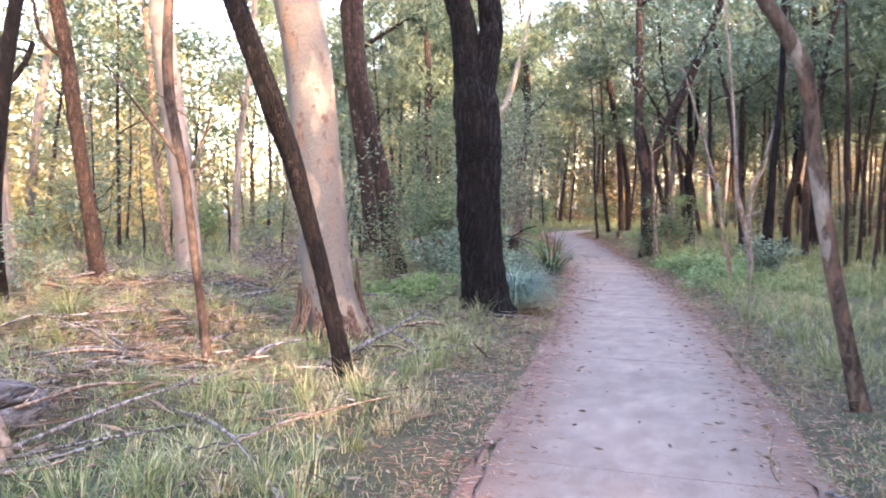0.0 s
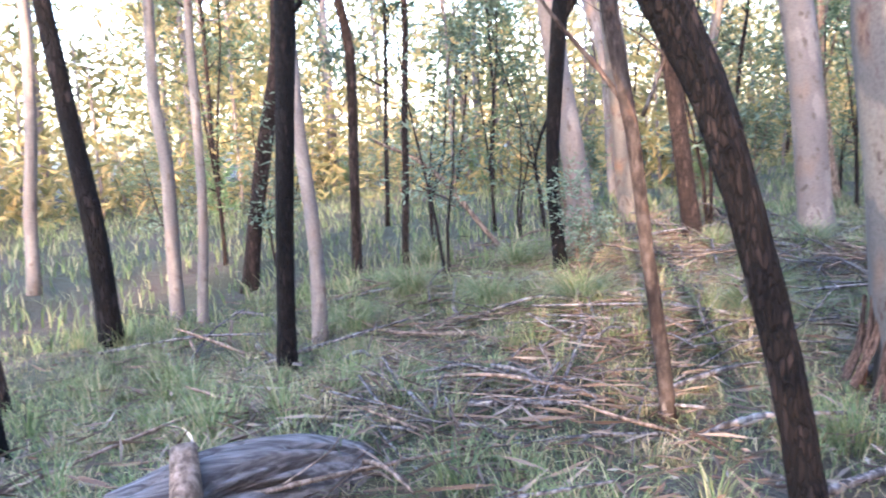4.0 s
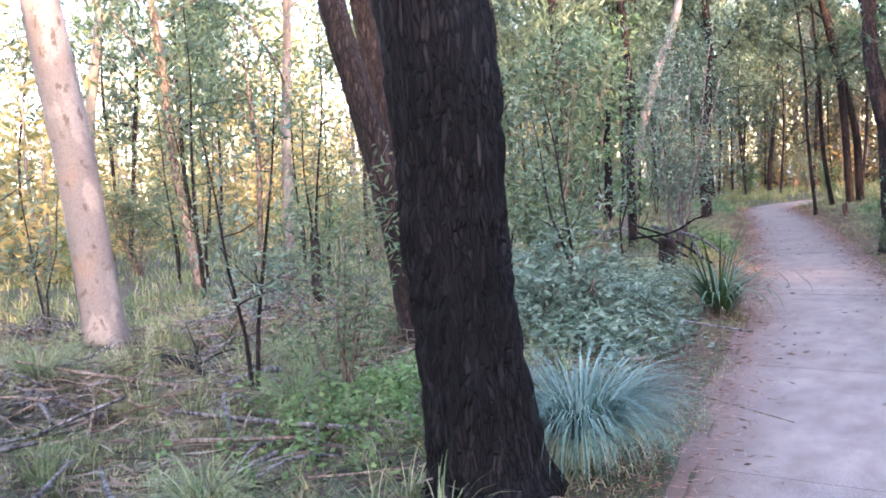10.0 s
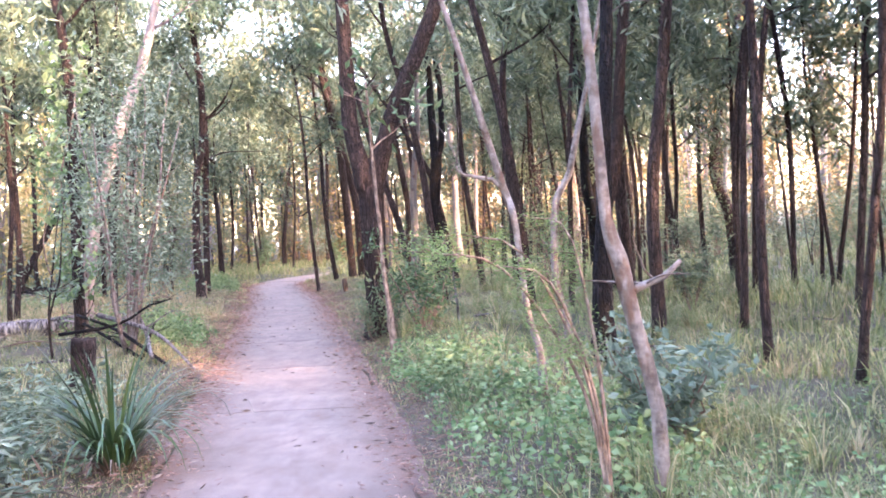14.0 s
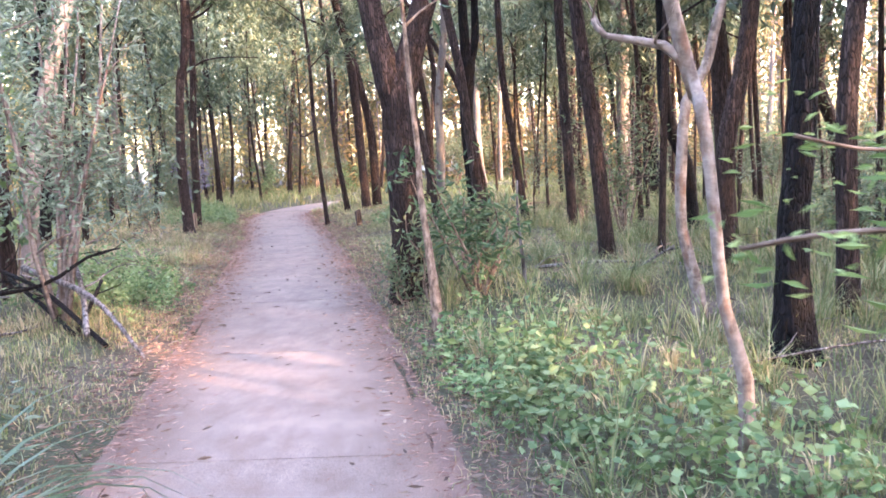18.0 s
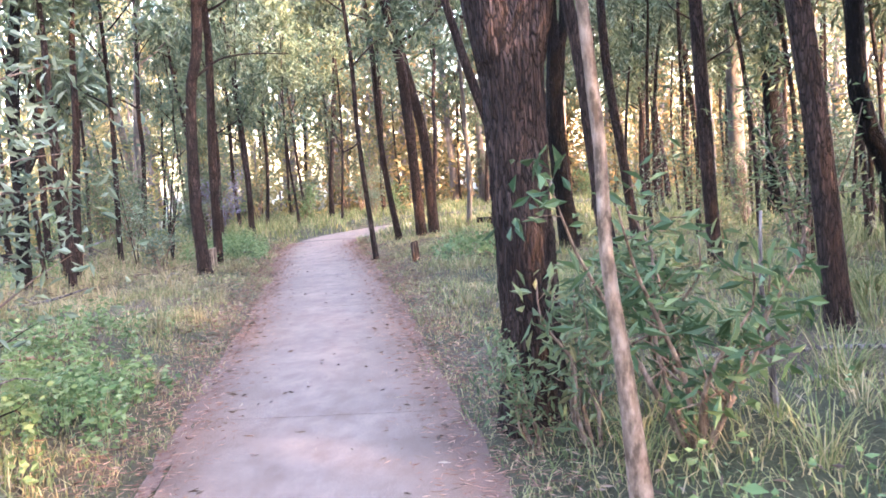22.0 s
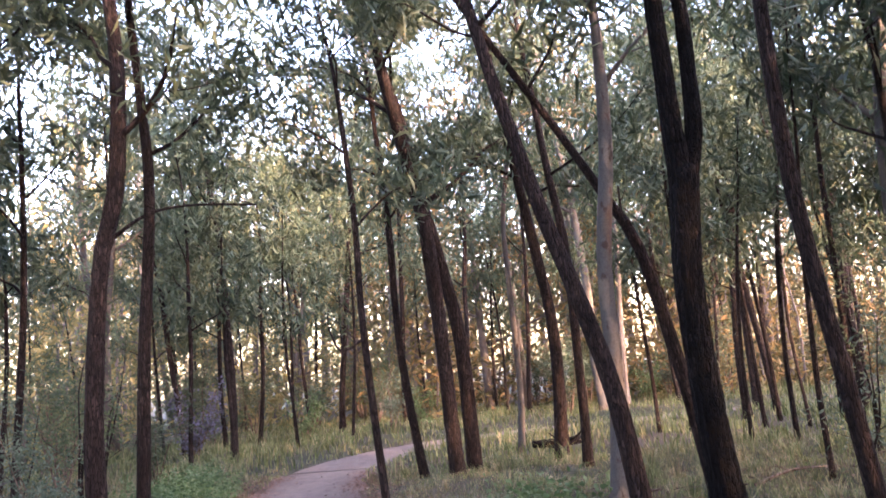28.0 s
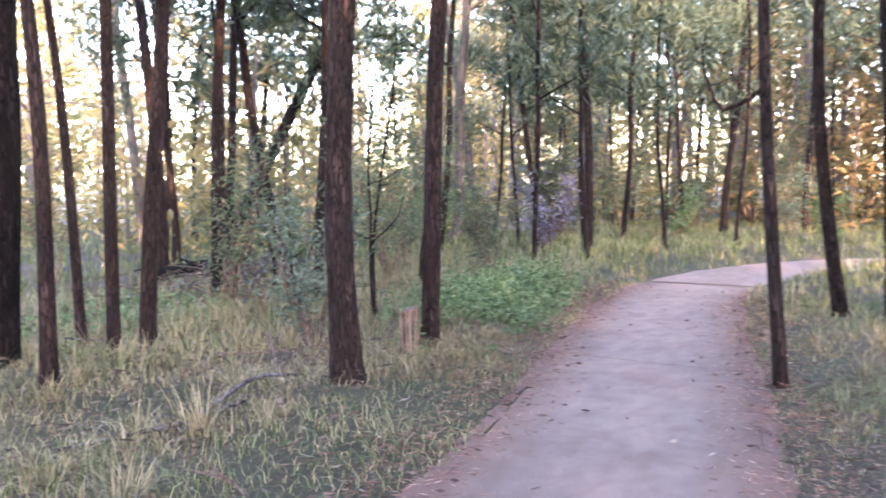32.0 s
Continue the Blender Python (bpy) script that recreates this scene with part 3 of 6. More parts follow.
def tree(kind, nodes, height=9.0, label="", limbs=6, leaf_n=1500, low=0.45, seed=1, spread=2.0, forks=(), sides=10, ridges=0, flare=0.5, group="", leaf=None, branches=(), clump=0.3, name="tree", size=1.0, at=None):
    """A tree whose trunk runs through nodes (x, y, z, r) and on up to its height, with limbs and a crown of single leaves.
    forks: further stems; branches: bare or leafy limbs given by their own nodes."""
    rng = np.random.default_rng(seed)
    bark_m, leaf_m, ll, lw, droop, words = KINDS[kind]
    leaf_m = leaf or leaf_m
    x, y, z, r = nodes[0]
    if at is None:
        gz = float(ground_z(x, y))
        TAKEN.append((x, y))
    else:
        gz = 0.0
    base = Vector((x, y, gz))
    ob = thing(name, label or f"{words} tree rising from the grass", "tree", base, group)
    main = [(a, b, c, q) for a, b, c, q in nodes if c > gz + 0.12]
    slope = np.array(main[0][:3]) - np.array([x, y, z])
    foot = np.array(main[0][:3]) - slope * ((main[0][2] - gz + 0.06) / max(0.05, slope[2]))
    if np.hypot(foot[0] - x, foot[1] - y) > 0.25:
        foot = np.array([x, y, gz - 0.06])
    foot[2] = gz - 0.06
    main = [(*foot, max(r, main[0][3] * 1.02) if not flare else main[0][3] * 1.08)] + main

    def grown(line, top, taper=0.22):
        line = list(line)
        p, q = np.array(line[-1][:3]), np.array(line[-2][:3])
        d = (p - q) / np.linalg.norm(p - q)
        r0, z0 = line[-1][3], p[2]
        while p[2] < top - 0.3 and len(line) < 40:
            d = d * 0.86 + np.array([rng.normal(0, 0.07), rng.normal(0, 0.07), 0.16])
            d /= np.linalg.norm(d)
            p = p + d * min(1.2, top - p[2] + 0.1)
            f = (p[2] - z0) / max(0.1, top - z0)
            line.append((*p, r0 * (1 - (1 - taper) * f)))
        return line

    if forks:
        p, q = np.array(main[-1][:3]), np.array(main[-2][:3])
        up, r0 = (p - q) / np.linalg.norm(p - q), main[-1][3]
        low_at, q_r = tuple(p - up * min(0.45, 0.7 * np.linalg.norm(p - q))), main[-2][3]
        main[-1] = (*p, r0 * 0.93)
        main += [(*(p + up * r0 * 0.8), r0 * 0.62), (*(p + up * r0 * 1.5), r0 * 0.2)]
        forks = [[(*low_at, min(q_r, r0) * 0.66)] + [tuple(fk[0])] + list(fk[1:]) for fk in forks]
    stems = [smooth_line(grown(main, height) if not forks else main, 0.06 if ridges else 0.22)]
    for fk in forks:
        stems.append(smooth_line(grown(fk, height * rng.uniform(0.85, 1.0)), 0.12 if ridges else 0.22))
    for k, s in enumerate(stems):
        s = s.copy()
        s[:, :3] -= np.array(base)
        v, f = tube(s, sides, 0.07, ridges, seed + k, flare if k == 0 else 0, 0.0)
        part("trunk" if k == 0 else "stem", mesh_of("trunk", v, f, bark_m), ob)
    centres = []
    tops = stems[1:] or stems
    for k in range(limbs):
        s = tops[k % len(tops)]
        fr = low + (1 - low) * (k + rng.uniform(0.2, 0.9)) / max(1, limbs)
        want = fr * height
        i = int(np.argmin(np.abs(s[:, 2] - gz - want)))
        i = min(i, len(s) - 2)
        az = k * 2.4 + rng.uniform(-0.5, 0.5)
        ln = spread * rng.uniform(0.65, 1.15) * (1.15 - 0.55 * fr)
        line = limb_line(s[i, :3], az, rng.uniform(0.35, 0.95), ln, s[i, 3] * 0.42 + 0.004, rng)
        pieces = [tube(line - np.array([*base, 0]), 5, 0.05, 0, seed + k)]
        for q in range(4):
            a = line[int(len(line) * rng.uniform(0.3, 0.95))]
            tw = limb_line(a[:3], az + rng.uniform(-1.5, 1.5), rng.uniform(-0.1, 0.9), ln * rng.uniform(0.25, 0.5), max(0.006, a[3] * 0.5), rng)
            pieces.append(tube(tw[::2] - np.array([*base, 0]), 3, 0, 0, seed))
            centres += [tw[-1, :3], tw[len(tw) // 2, :3]]
        centres += [line[-1, :3], line[int(len(line) * 0.7), :3]]
        part("limb", mesh_of("limb", *joined(pieces), bark_m), ob)
    for br in branches:
        line = smooth_line(br, 0.1)
        pieces = [tube(line - np.array([*base, 0]), 6, 0.05, 0, seed)]
        for q in range(3):
            a = line[int(len(line) * rng.uniform(0.35, 0.98))]
            tw = limb_line(a[:3], rng.uniform(0, 6.28), rng.uniform(0, 0.9), rng.uniform(0.25, 0.7), max(0.005, a[3] * 0.45), rng)
            pieces.append(tube(tw - np.array([*base, 0]), 4, 0, 0, seed))
        part("limb", mesh_of("limb", *joined(pieces), bark_m), ob)
    for s in tops:
        centres += [s[-1, :3], s[-2, :3]]
    if leaf_n and centres:
        leaf_n = int(leaf_n * (1.5 if kind == "oak" else 1.0))
        c = np.array(centres)[rng.integers(0, len(centres), leaf_n)]
        c = c + rng.normal(0, clump, (leaf_n, 3)) * np.array([1, 1, 0.75])
        c = c[c[:, 2] > gz + 0.1]
        v, f = leaves(c - np.array(base), ll * size, lw * size, rng, droop)
        part("crown", mesh_of("crown", v, f, leaf_m, False), ob)
    return ob


# the trees beside the walk
tree("black", [(-2.00, 5.15, 0.07, 0.065), (-2.09, 5.18, 0.41, 0.057), (-2.19, 5.16, 0.86, 0.058), (-2.27, 5.11, 1.25, 0.060), (-2.33, 5.02, 1.63, 0.065), (-2.38, 4.93, 1.87, 0.071), (-2.42, 4.82, 2.14, 0.070)], seed=100, height=8, limbs=5, sides=28, ridges=11, flare=0.25, low=0.6, label="leaning dark rough-barked tree with a sunlit patch")
tree("gum", [(-3.00, 6.96, 0.05, 0.294), (-3.07, 6.88, 0.63, 0.236), (-3.10, 6.84, 1.28, 0.222), (-3.14, 6.81, 1.91, 0.211), (-3.18, 6.79, 2.50, 0.202)], seed=101, height=15, limbs=7, sides=32, flare=0.3, low=0.5, leaf_n=2600, spread=3.2, label="thick smooth pale gum with peeling bark at its foot")
tree("lichen", [(-3.50, 5.68, 0.04, 0.042), (-3.52, 5.66, 0.40, 0.038), (-3.56, 5.61, 0.95, 0.034), (-3.60, 5.57, 1.53, 0.034), (-3.66, 5.53, 1.93, 0.040), (-3.69, 5.50, 2.42, 0.041)], seed=102, height=6, limbs=5, low=0.5, leaf_n=800, spread=1.4, flare=0.1, sides=12, label="slim crooked pale-footed sapling with bare branches", branches=[[(-3.60, 5.59, 1.60, 0.017), (-3.72, 5.45, 1.87, 0.015), (-3.83, 5.33, 2.07, 0.012), (-3.95, 5.22, 2.30, 0.008)], [(-3.57, 5.61, 1.61, 0.013), (-3.50, 5.70, 1.89, 0.010), (-3.47, 5.74, 2.07, 0.007)]])
tree("black", [(-5.80, 4.13, -0.28, 0.076), (-5.76, 4.15, 0.30, 0.064), (-5.71, 4.19, 1.09, 0.063), (-5.67, 4.25, 1.85, 0.067), (-5.64, 4.30, 2.59, 0.072)], seed=103, height=8, limbs=4, low=0.6, sides=16, flare=0.2, label="thin fire-blackened tree behind a grey log", branches=[[(-5.66, 4.27, 2.38, 0.031), (-5.57, 4.38, 2.48, 0.018), (-5.54, 4.41, 2.59, 0.015)]])
tree("black", [(-7.31, 7.18, 0.09, 0.087), (-7.34, 7.14, 1.21, 0.067), (-7.29, 7.22, 2.40, 0.078), (-7.24, 7.31, 3.15, 0.078)], seed=104, height=10.0, limbs=6, low=0.4, leaf_n=1800, flare=0.25, branches=[[(-7.29, 7.23, 2.57, 0.048), (-7.14, 7.41, 2.91, 0.036), (-7.08, 7.48, 3.15, 0.030)], [(-7.34, 7.16, 1.76, 0.030), (-7.42, 7.06, 1.52, 0.018), (-7.47, 7.01, 1.23, 0.012)]])
tree("pink", [(-8.13, 7.90, 0.07, 0.173), (-8.15, 7.88, 1.04, 0.143), (-8.31, 7.74, 2.51, 0.127), (-8.36, 7.69, 3.37, 0.119)], seed=105, height=14, limbs=6, low=0.5, leaf_n=2200, spread=3, sides=18)
tree("gum", [(-10.52, 10.15, -0.14, 0.164), (-10.62, 10.06, 2.22, 0.157), (-10.70, 9.99, 3.27, 0.142), (-10.75, 9.94, 3.97, 0.132)], seed=106, height=14, limbs=6, low=0.5, leaf_n=2200, spread=3, sides=16)
tree("oak", [(-7.70, 9.14, -0.06, 0.111), (-7.87, 9.04, 1.52, 0.102), (-8.04, 8.95, 3.29, 0.101), (-8.15, 8.88, 4.07, 0.093)], seed=107, height=10.2, limbs=6, low=0.4, leaf_n=1800, flare=0.25, branches=[[(-8.04, 8.95, 3.22, 0.039), (-8.29, 8.78, 3.53, 0.027), (-8.38, 8.73, 4.07, 0.020)]], group="she-oaks among the grass")
tree("pink", [(-7.19, 10.41, -0.12, 0.194), (-7.32, 10.35, 1.74, 0.183), (-7.50, 10.24, 3.73, 0.166), (-7.55, 10.22, 4.22, 0.157)], seed=108, height=9.5, limbs=6, low=0.4, leaf_n=1800, flare=0.25)
tree("oak", [(-4.41, 11.53, 0.44, 0.144), (-4.55, 11.38, 1.67, 0.125), (-4.72, 11.19, 2.80, 0.114), (-4.78, 11.13, 3.33, 0.107)], seed=109, height=9, limbs=6, sides=18, ridges=9, flare=0.3, group="she-oaks among the grass")
tree("oak", [(-5.38, 12.87, 0.44, 0.144), (-5.48, 12.77, 1.94, 0.126), (-5.61, 12.63, 3.26, 0.116)], seed=110, height=8.0, limbs=6, low=0.4, leaf_n=1800, flare=0.25, group="she-oaks among the grass")
tree("iron", [(-2.22, 9.05, 0.01, 0.349), (-2.29, 9.03, 1.18, 0.233), (-2.31, 9.02, 2.06, 0.239), (-2.36, 9.01, 2.50, 0.251)], seed=111, height=13, limbs=8, sides=44, ridges=19, flare=0.35, low=0.42, leaf_n=2600, spread=3, label="large dark ironbark with a forked trunk beside the path", forks=[[(-2.35, 9.01, 2.43, 0.194), (-2.41, 8.99, 2.81, 0.157), (-2.47, 8.97, 3.30, 0.137), (-2.57, 8.94, 3.67, 0.131)], [(-2.31, 9.02, 2.43, 0.157), (-2.24, 9.04, 2.81, 0.131), (-2.18, 9.06, 3.24, 0.125), (-2.21, 9.05, 3.67, 0.118)]])
tree("iron", [(-4.96, 2.39, 0.08, 0.074), (-4.97, 2.36, 1.05, 0.060), (-5.00, 2.29, 1.77, 0.054), (-5.02, 2.24, 2.53, 0.048)], seed=112, height=9.0, limbs=6, low=0.4, leaf_n=1800, flare=0.25)
tree("iron", [(-7.85, 2.95, -0.32, 0.111), (-7.84, 2.90, 0.89, 0.093), (-7.89, 2.77, 2.17, 0.081), (-7.94, 2.68, 3.06, 0.075)], seed=113, height=8.2, limbs=6, low=0.4, leaf_n=1800, flare=0.25)
tree("oak", [(-6.30, 2.26, 0.04, 0.049), (-6.30, 2.18, 0.91, 0.044), (-6.32, 2.13, 1.63, 0.040), (-6.35, 2.10, 2.56, 0.039)], seed=114, height=10.0, limbs=6, low=0.4, leaf_n=1800, flare=0.25, group="she-oaks among the grass")
tree("oak", [(-9.73, 4.33, -0.53, 0.101), (-9.69, 4.51, 0.62, 0.093), (-9.64, 4.73, 1.72, 0.091), (-9.61, 4.93, 2.66, 0.084)], seed=115, height=9.2, limbs=6, low=0.4, leaf_n=1800, flare=0.25, group="she-oaks among the grass")
tree("pink", [(-6.72, 4.57, -0.19, 0.071), (-6.70, 4.59, 0.73, 0.059), (-6.71, 4.53, 1.70, 0.056), (-6.74, 4.52, 2.51, 0.055)], seed=116, height=9, limbs=5, low=0.5, leaf_n=1500, flare=0.2)
tree("oak", [(-9.37, 5.60, -0.22, 0.066), (-9.36, 5.64, 0.99, 0.059), (-9.36, 5.70, 2.59, 0.058), (-9.40, 5.60, 3.23, 0.051)], seed=117, height=10.2, limbs=6, low=0.4, leaf_n=1800, flare=0.25, group="she-oaks among the grass")
tree("oak", [(-9.05, 6.08, -0.09, 0.046), (-9.03, 6.16, 1.09, 0.041), (-9.03, 6.20, 1.90, 0.038)], seed=118, height=9.5, limbs=6, low=0.4, leaf_n=1800, flare=0.25, group="she-oaks among the grass")
tree("pink", [(-9.12, 3.56, -0.06, 0.075), (-9.11, 3.60, 1.48, 0.067), (-9.13, 3.54, 2.09, 0.060)], seed=119, height=8.8, limbs=6, low=0.4, leaf_n=1800, flare=0.25)
tree("pink", [(-8.43, 3.77, -0.04, 0.052), (-8.39, 3.87, 1.19, 0.045), (-8.42, 3.90, 2.79, 0.039)], seed=120, height=8.0, limbs=6, low=0.4, leaf_n=1800, flare=0.25)
tree("pink", [(-10.86, 2.03, -0.06, 0.085), (-10.84, 2.10, 1.03, 0.077), (-10.82, 2.21, 1.93, 0.069)], seed=121, height=9.8, limbs=6, low=0.4, leaf_n=1800, flare=0.25)
tree("oak", [(-6.04, 12.06, 0.07, 0.066), (-6.04, 12.06, 0.69, 0.056), (-6.03, 12.07, 1.15, 0.049)], seed=122, height=1.1, limbs=0, leaf_n=0, flare=0.2, label="short broken dead trunk standing among debris")
tree("brown", [(-10.79, 14.42, 0.12, 0.085), (-10.99, 14.28, 2.35, 0.070), (-11.00, 14.26, 3.46, 0.065), (-11.08, 14.21, 4.85, 0.056)], seed=123, height=6, limbs=6, low=0.3, leaf_n=1500, leaf=LEAF_GUM)
tree("brown", [(-12.04, 16.88, 0.12, 0.079), (-11.92, 16.96, 2.09, 0.056), (-11.95, 16.95, 2.99, 0.050)], seed=124, height=5, limbs=6, low=0.3, leaf_n=1400, leaf=LEAF_GUM)
tree("pink", [(-10.39, 18.77, 0.12, 0.141), (-10.42, 18.75, 0.94, 0.129), (-10.42, 18.75, 1.88, 0.128)], seed=125, height=9.2, limbs=6, low=0.4, leaf_n=1800, flare=0.25)
tree("oak", [(1.67, 17.80, 0.12, 0.084), (1.66, 17.79, 1.67, 0.069), (1.80, 17.82, 2.69, 0.064), (1.88, 17.84, 3.29, 0.059)], seed=126, height=8.5, limbs=6, low=0.4, leaf_n=1800, flare=0.25, group="she-oaks among the grass")
tree("oak", [(1.45, 19.94, 0.12, 0.100), (1.46, 19.94, 1.31, 0.085), (1.68, 19.98, 2.28, 0.080)], seed=127, height=10.2, limbs=6, low=0.4, leaf_n=1800, flare=0.25, group="she-oaks among the grass")
tree("mottle", [(0.24, 15.40, 0.45, 0.031), (0.16, 15.40, 0.76, 0.025), (0.13, 15.40, 1.10, 0.024), (0.10, 15.40, 1.44, 0.025), (0.07, 15.40, 1.61, 0.028), (0.03, 15.39, 1.72, 0.030)], seed=128, height=4.6, limbs=4, low=0.6, leaf_n=700, spread=1.3, flare=0.2, sides=12, label="crooked pale mottled sapling with a bent bare limb", branches=[[(0.03, 15.39, 1.72, 0.025), (-0.06, 15.39, 1.81, 0.020), (-0.28, 15.39, 1.86, 0.013), (-0.33, 15.39, 1.93, 0.010)]])
tree("mottle", [(0.75, 18.20, 0.31, 0.051), (0.64, 18.20, 0.80, 0.040), (0.65, 18.20, 1.27, 0.040), (0.69, 18.20, 1.70, 0.038), (0.83, 18.20, 1.94, 0.036), (0.90, 18.20, 2.19, 0.035)], seed=129, height=4.8, limbs=4, low=0.65, leaf_n=700, spread=1.2, flare=0.2, sides=12, label="twisting pale bare-stemmed small tree in the grass")
tree("iron", [(0.94, 16.80, 0.26, 0.108), (0.94, 16.80, 0.90, 0.082), (0.99, 16.80, 1.43, 0.073), (1.01, 16.80, 1.94, 0.067), (1.03, 16.80, 2.20, 0.064)], seed=130, height=12, limbs=6, sides=28, ridges=15, low=0.5, leaf_n=2200, label="straight dark furrowed tree standing in long grass")
tree("oak", [(-1.58, 19.91, 0.46, 0.151), (-1.58, 19.91, 1.32, 0.150), (-1.58, 19.91, 1.87, 0.161), (-1.59, 19.91, 2.08, 0.175)], seed=131, height=13, limbs=9, sides=44, ridges=17, flare=0.28, low=0.4, leaf_n=3000, spread=3, label="thick dark ironbark forking low, close to the path", forks=[[(-1.61, 19.90, 2.03, 0.153), (-1.69, 19.90, 2.33, 0.123), (-1.77, 19.90, 2.71, 0.101), (-1.81, 19.89, 3.13, 0.097)], [(-1.55, 19.91, 2.03, 0.153), (-1.46, 19.91, 2.33, 0.127), (-1.34, 19.92, 2.70, 0.110), (-1.18, 19.93, 3.12, 0.105)]])
tree("brown", [(-1.22, 18.30, 0.28, 0.043), (-1.26, 18.29, 0.80, 0.030), (-1.29, 18.29, 1.13, 0.024), (-1.29, 18.29, 1.50, 0.022), (-1.32, 18.29, 1.96, 0.020)], seed=132, height=3.4, limbs=3, low=0.55, leaf_n=60, spread=0.8, leaf=LEAF_BROAD, flare=0.15, sides=12, label="brown-stemmed sapling with broad green leaves")
tree("oak", [(-0.84, 22.71, 0.28, 0.090), (-0.92, 22.70, 0.95, 0.072), (-1.00, 22.68, 1.80, 0.063), (-1.06, 22.67, 2.43, 0.059)], seed=133, height=8.2, limbs=6, low=0.4, leaf_n=1800, flare=0.25, group="she-oaks among the grass")
tree("oak", [(-0.14, 26.65, 0.12, 0.073), (-0.28, 26.63, 1.33, 0.065), (-0.44, 26.60, 2.70, 0.061)], seed=134, height=10.0, limbs=6, low=0.4, leaf_n=1800, flare=0.25, group="she-oaks among the grass")
tree("gum", [(2.58, 32.20, -0.10, 0.177), (2.52, 32.19, 1.69, 0.155), (2.56, 32.19, 3.73, 0.143)], seed=136, height=8.5, limbs=6, low=0.4, leaf_n=1800, flare=0.25)
tree("black", [(2.97, 31.11, 0.12, 0.192), (2.92, 31.10, 2.58, 0.171), (2.87, 31.09, 4.46, 0.160)], seed=137, height=10.2, limbs=6, low=0.4, leaf_n=1800, flare=0.25)
tree("oak", [(-6.76, 28.00, 0.03, 0.115), (-6.80, 28.00, 1.40, 0.091), (-6.70, 28.01, 2.90, 0.083), (-6.52, 28.04, 3.81, 0.083)], seed=138, height=10, limbs=8, low=0.38, leaf_n=3000, sides=20, ridges=9, flare=0.3, spread=2.6, label="slender reddish-brown she-oak forking high, at the path edge", branches=[[(-6.61, 28.06, 3.23, 0.024), (-6.27, 28.19, 3.48, 0.019), (-5.86, 28.35, 3.56, 0.014), (-5.24, 28.59, 3.54, 0.010)]])
tree("oak", [(-7.13, 29.50, -0.01, 0.086), (-7.04, 29.51, 2.13, 0.073), (-6.92, 29.53, 4.00, 0.068)], seed=139, height=9, limbs=6, low=0.4, leaf_n=2400, flare=0.2, spread=2.2, group="she-oaks among the grass")
tree("oak", [(-4.35, 29.81, 0.10, 0.053), (-4.44, 29.79, 1.53, 0.044), (-4.48, 29.79, 2.47, 0.041), (-4.48, 29.79, 3.40, 0.038)], seed=140, height=8, limbs=6, low=0.38, leaf_n=1800, flare=0.2, branches=[[(-4.48, 29.76, 2.08, 0.021), (-4.72, 29.67, 1.95, 0.016), (-4.84, 29.62, 2.23, 0.011)]], group="she-oaks among the grass")
tree("oak", [(-4.31, 32.68, -0.38, 0.071), (-4.55, 32.65, 1.52, 0.064), (-4.61, 32.64, 2.66, 0.056), (-4.61, 32.64, 3.78, 0.053)], seed=141, height=9, limbs=6, low=0.35, leaf_n=2200, flare=0.2, group="she-oaks among the grass")
tree("oak", [(-3.83, 32.30, 0.06, 0.121), (-3.90, 32.29, 2.04, 0.104), (-3.99, 32.28, 3.69, 0.099), (-4.16, 32.25, 4.68, 0.099)], seed=142, height=12, limbs=8, low=0.3, leaf_n=3200, flare=0.2, spread=2.8, sides=18, ridges=9, group="she-oaks among the grass")
tree("oak", [(-3.64, 32.86, 0.12, 0.117), (-3.69, 32.86, 2.05, 0.107), (-3.91, 32.82, 3.42, 0.097)], seed=143, height=11, limbs=7, low=0.35, leaf_n=2600, flare=0.2, spread=2.5, group="she-oaks among the grass")
tree("pink", [(-6.60, 22.05, 0.65, 0.117), (-6.38, 22.16, 1.97, 0.096), (-6.21, 22.24, 2.63, 0.089), (-5.99, 22.35, 3.40, 0.086), (-5.64, 22.52, 4.36, 0.077)], seed=144, height=10, limbs=6, sides=18, flare=0.3, label="leaning reddish-grey gum trunk beside the path")
tree("oak", [(-5.86, 20.37, 0.93, 0.077), (-5.82, 20.39, 2.35, 0.073), (-5.80, 20.39, 3.59, 0.070)], seed=145, height=9, limbs=6, sides=14, flare=0.2, label="trunk wrapped in a leafy climbing vine")
tree("oak", [(-2.35, 33.70, 0.12, 0.111), (-2.28, 33.73, 1.24, 0.103), (-2.29, 33.72, 2.35, 0.096), (-2.43, 33.67, 3.48, 0.088)], seed=146, height=8.5, limbs=6, low=0.4, leaf_n=1800, flare=0.25, group="she-oaks among the grass")
tree("oak", [(-1.99, 32.45, 0.12, 0.084), (-1.97, 32.45, 1.04, 0.071), (-1.97, 32.46, 3.19, 0.065)], seed=147, height=10.2, limbs=6, low=0.4, leaf_n=1800, flare=0.25, group="she-oaks among the grass")
tree("gum", [(-3.02, 34.50, 0.12, 0.065), (-2.93, 34.54, 1.29, 0.056), (-2.94, 34.53, 2.91, 0.048)], seed=148, height=9.5, limbs=6, low=0.4, leaf_n=1800, flare=0.25)
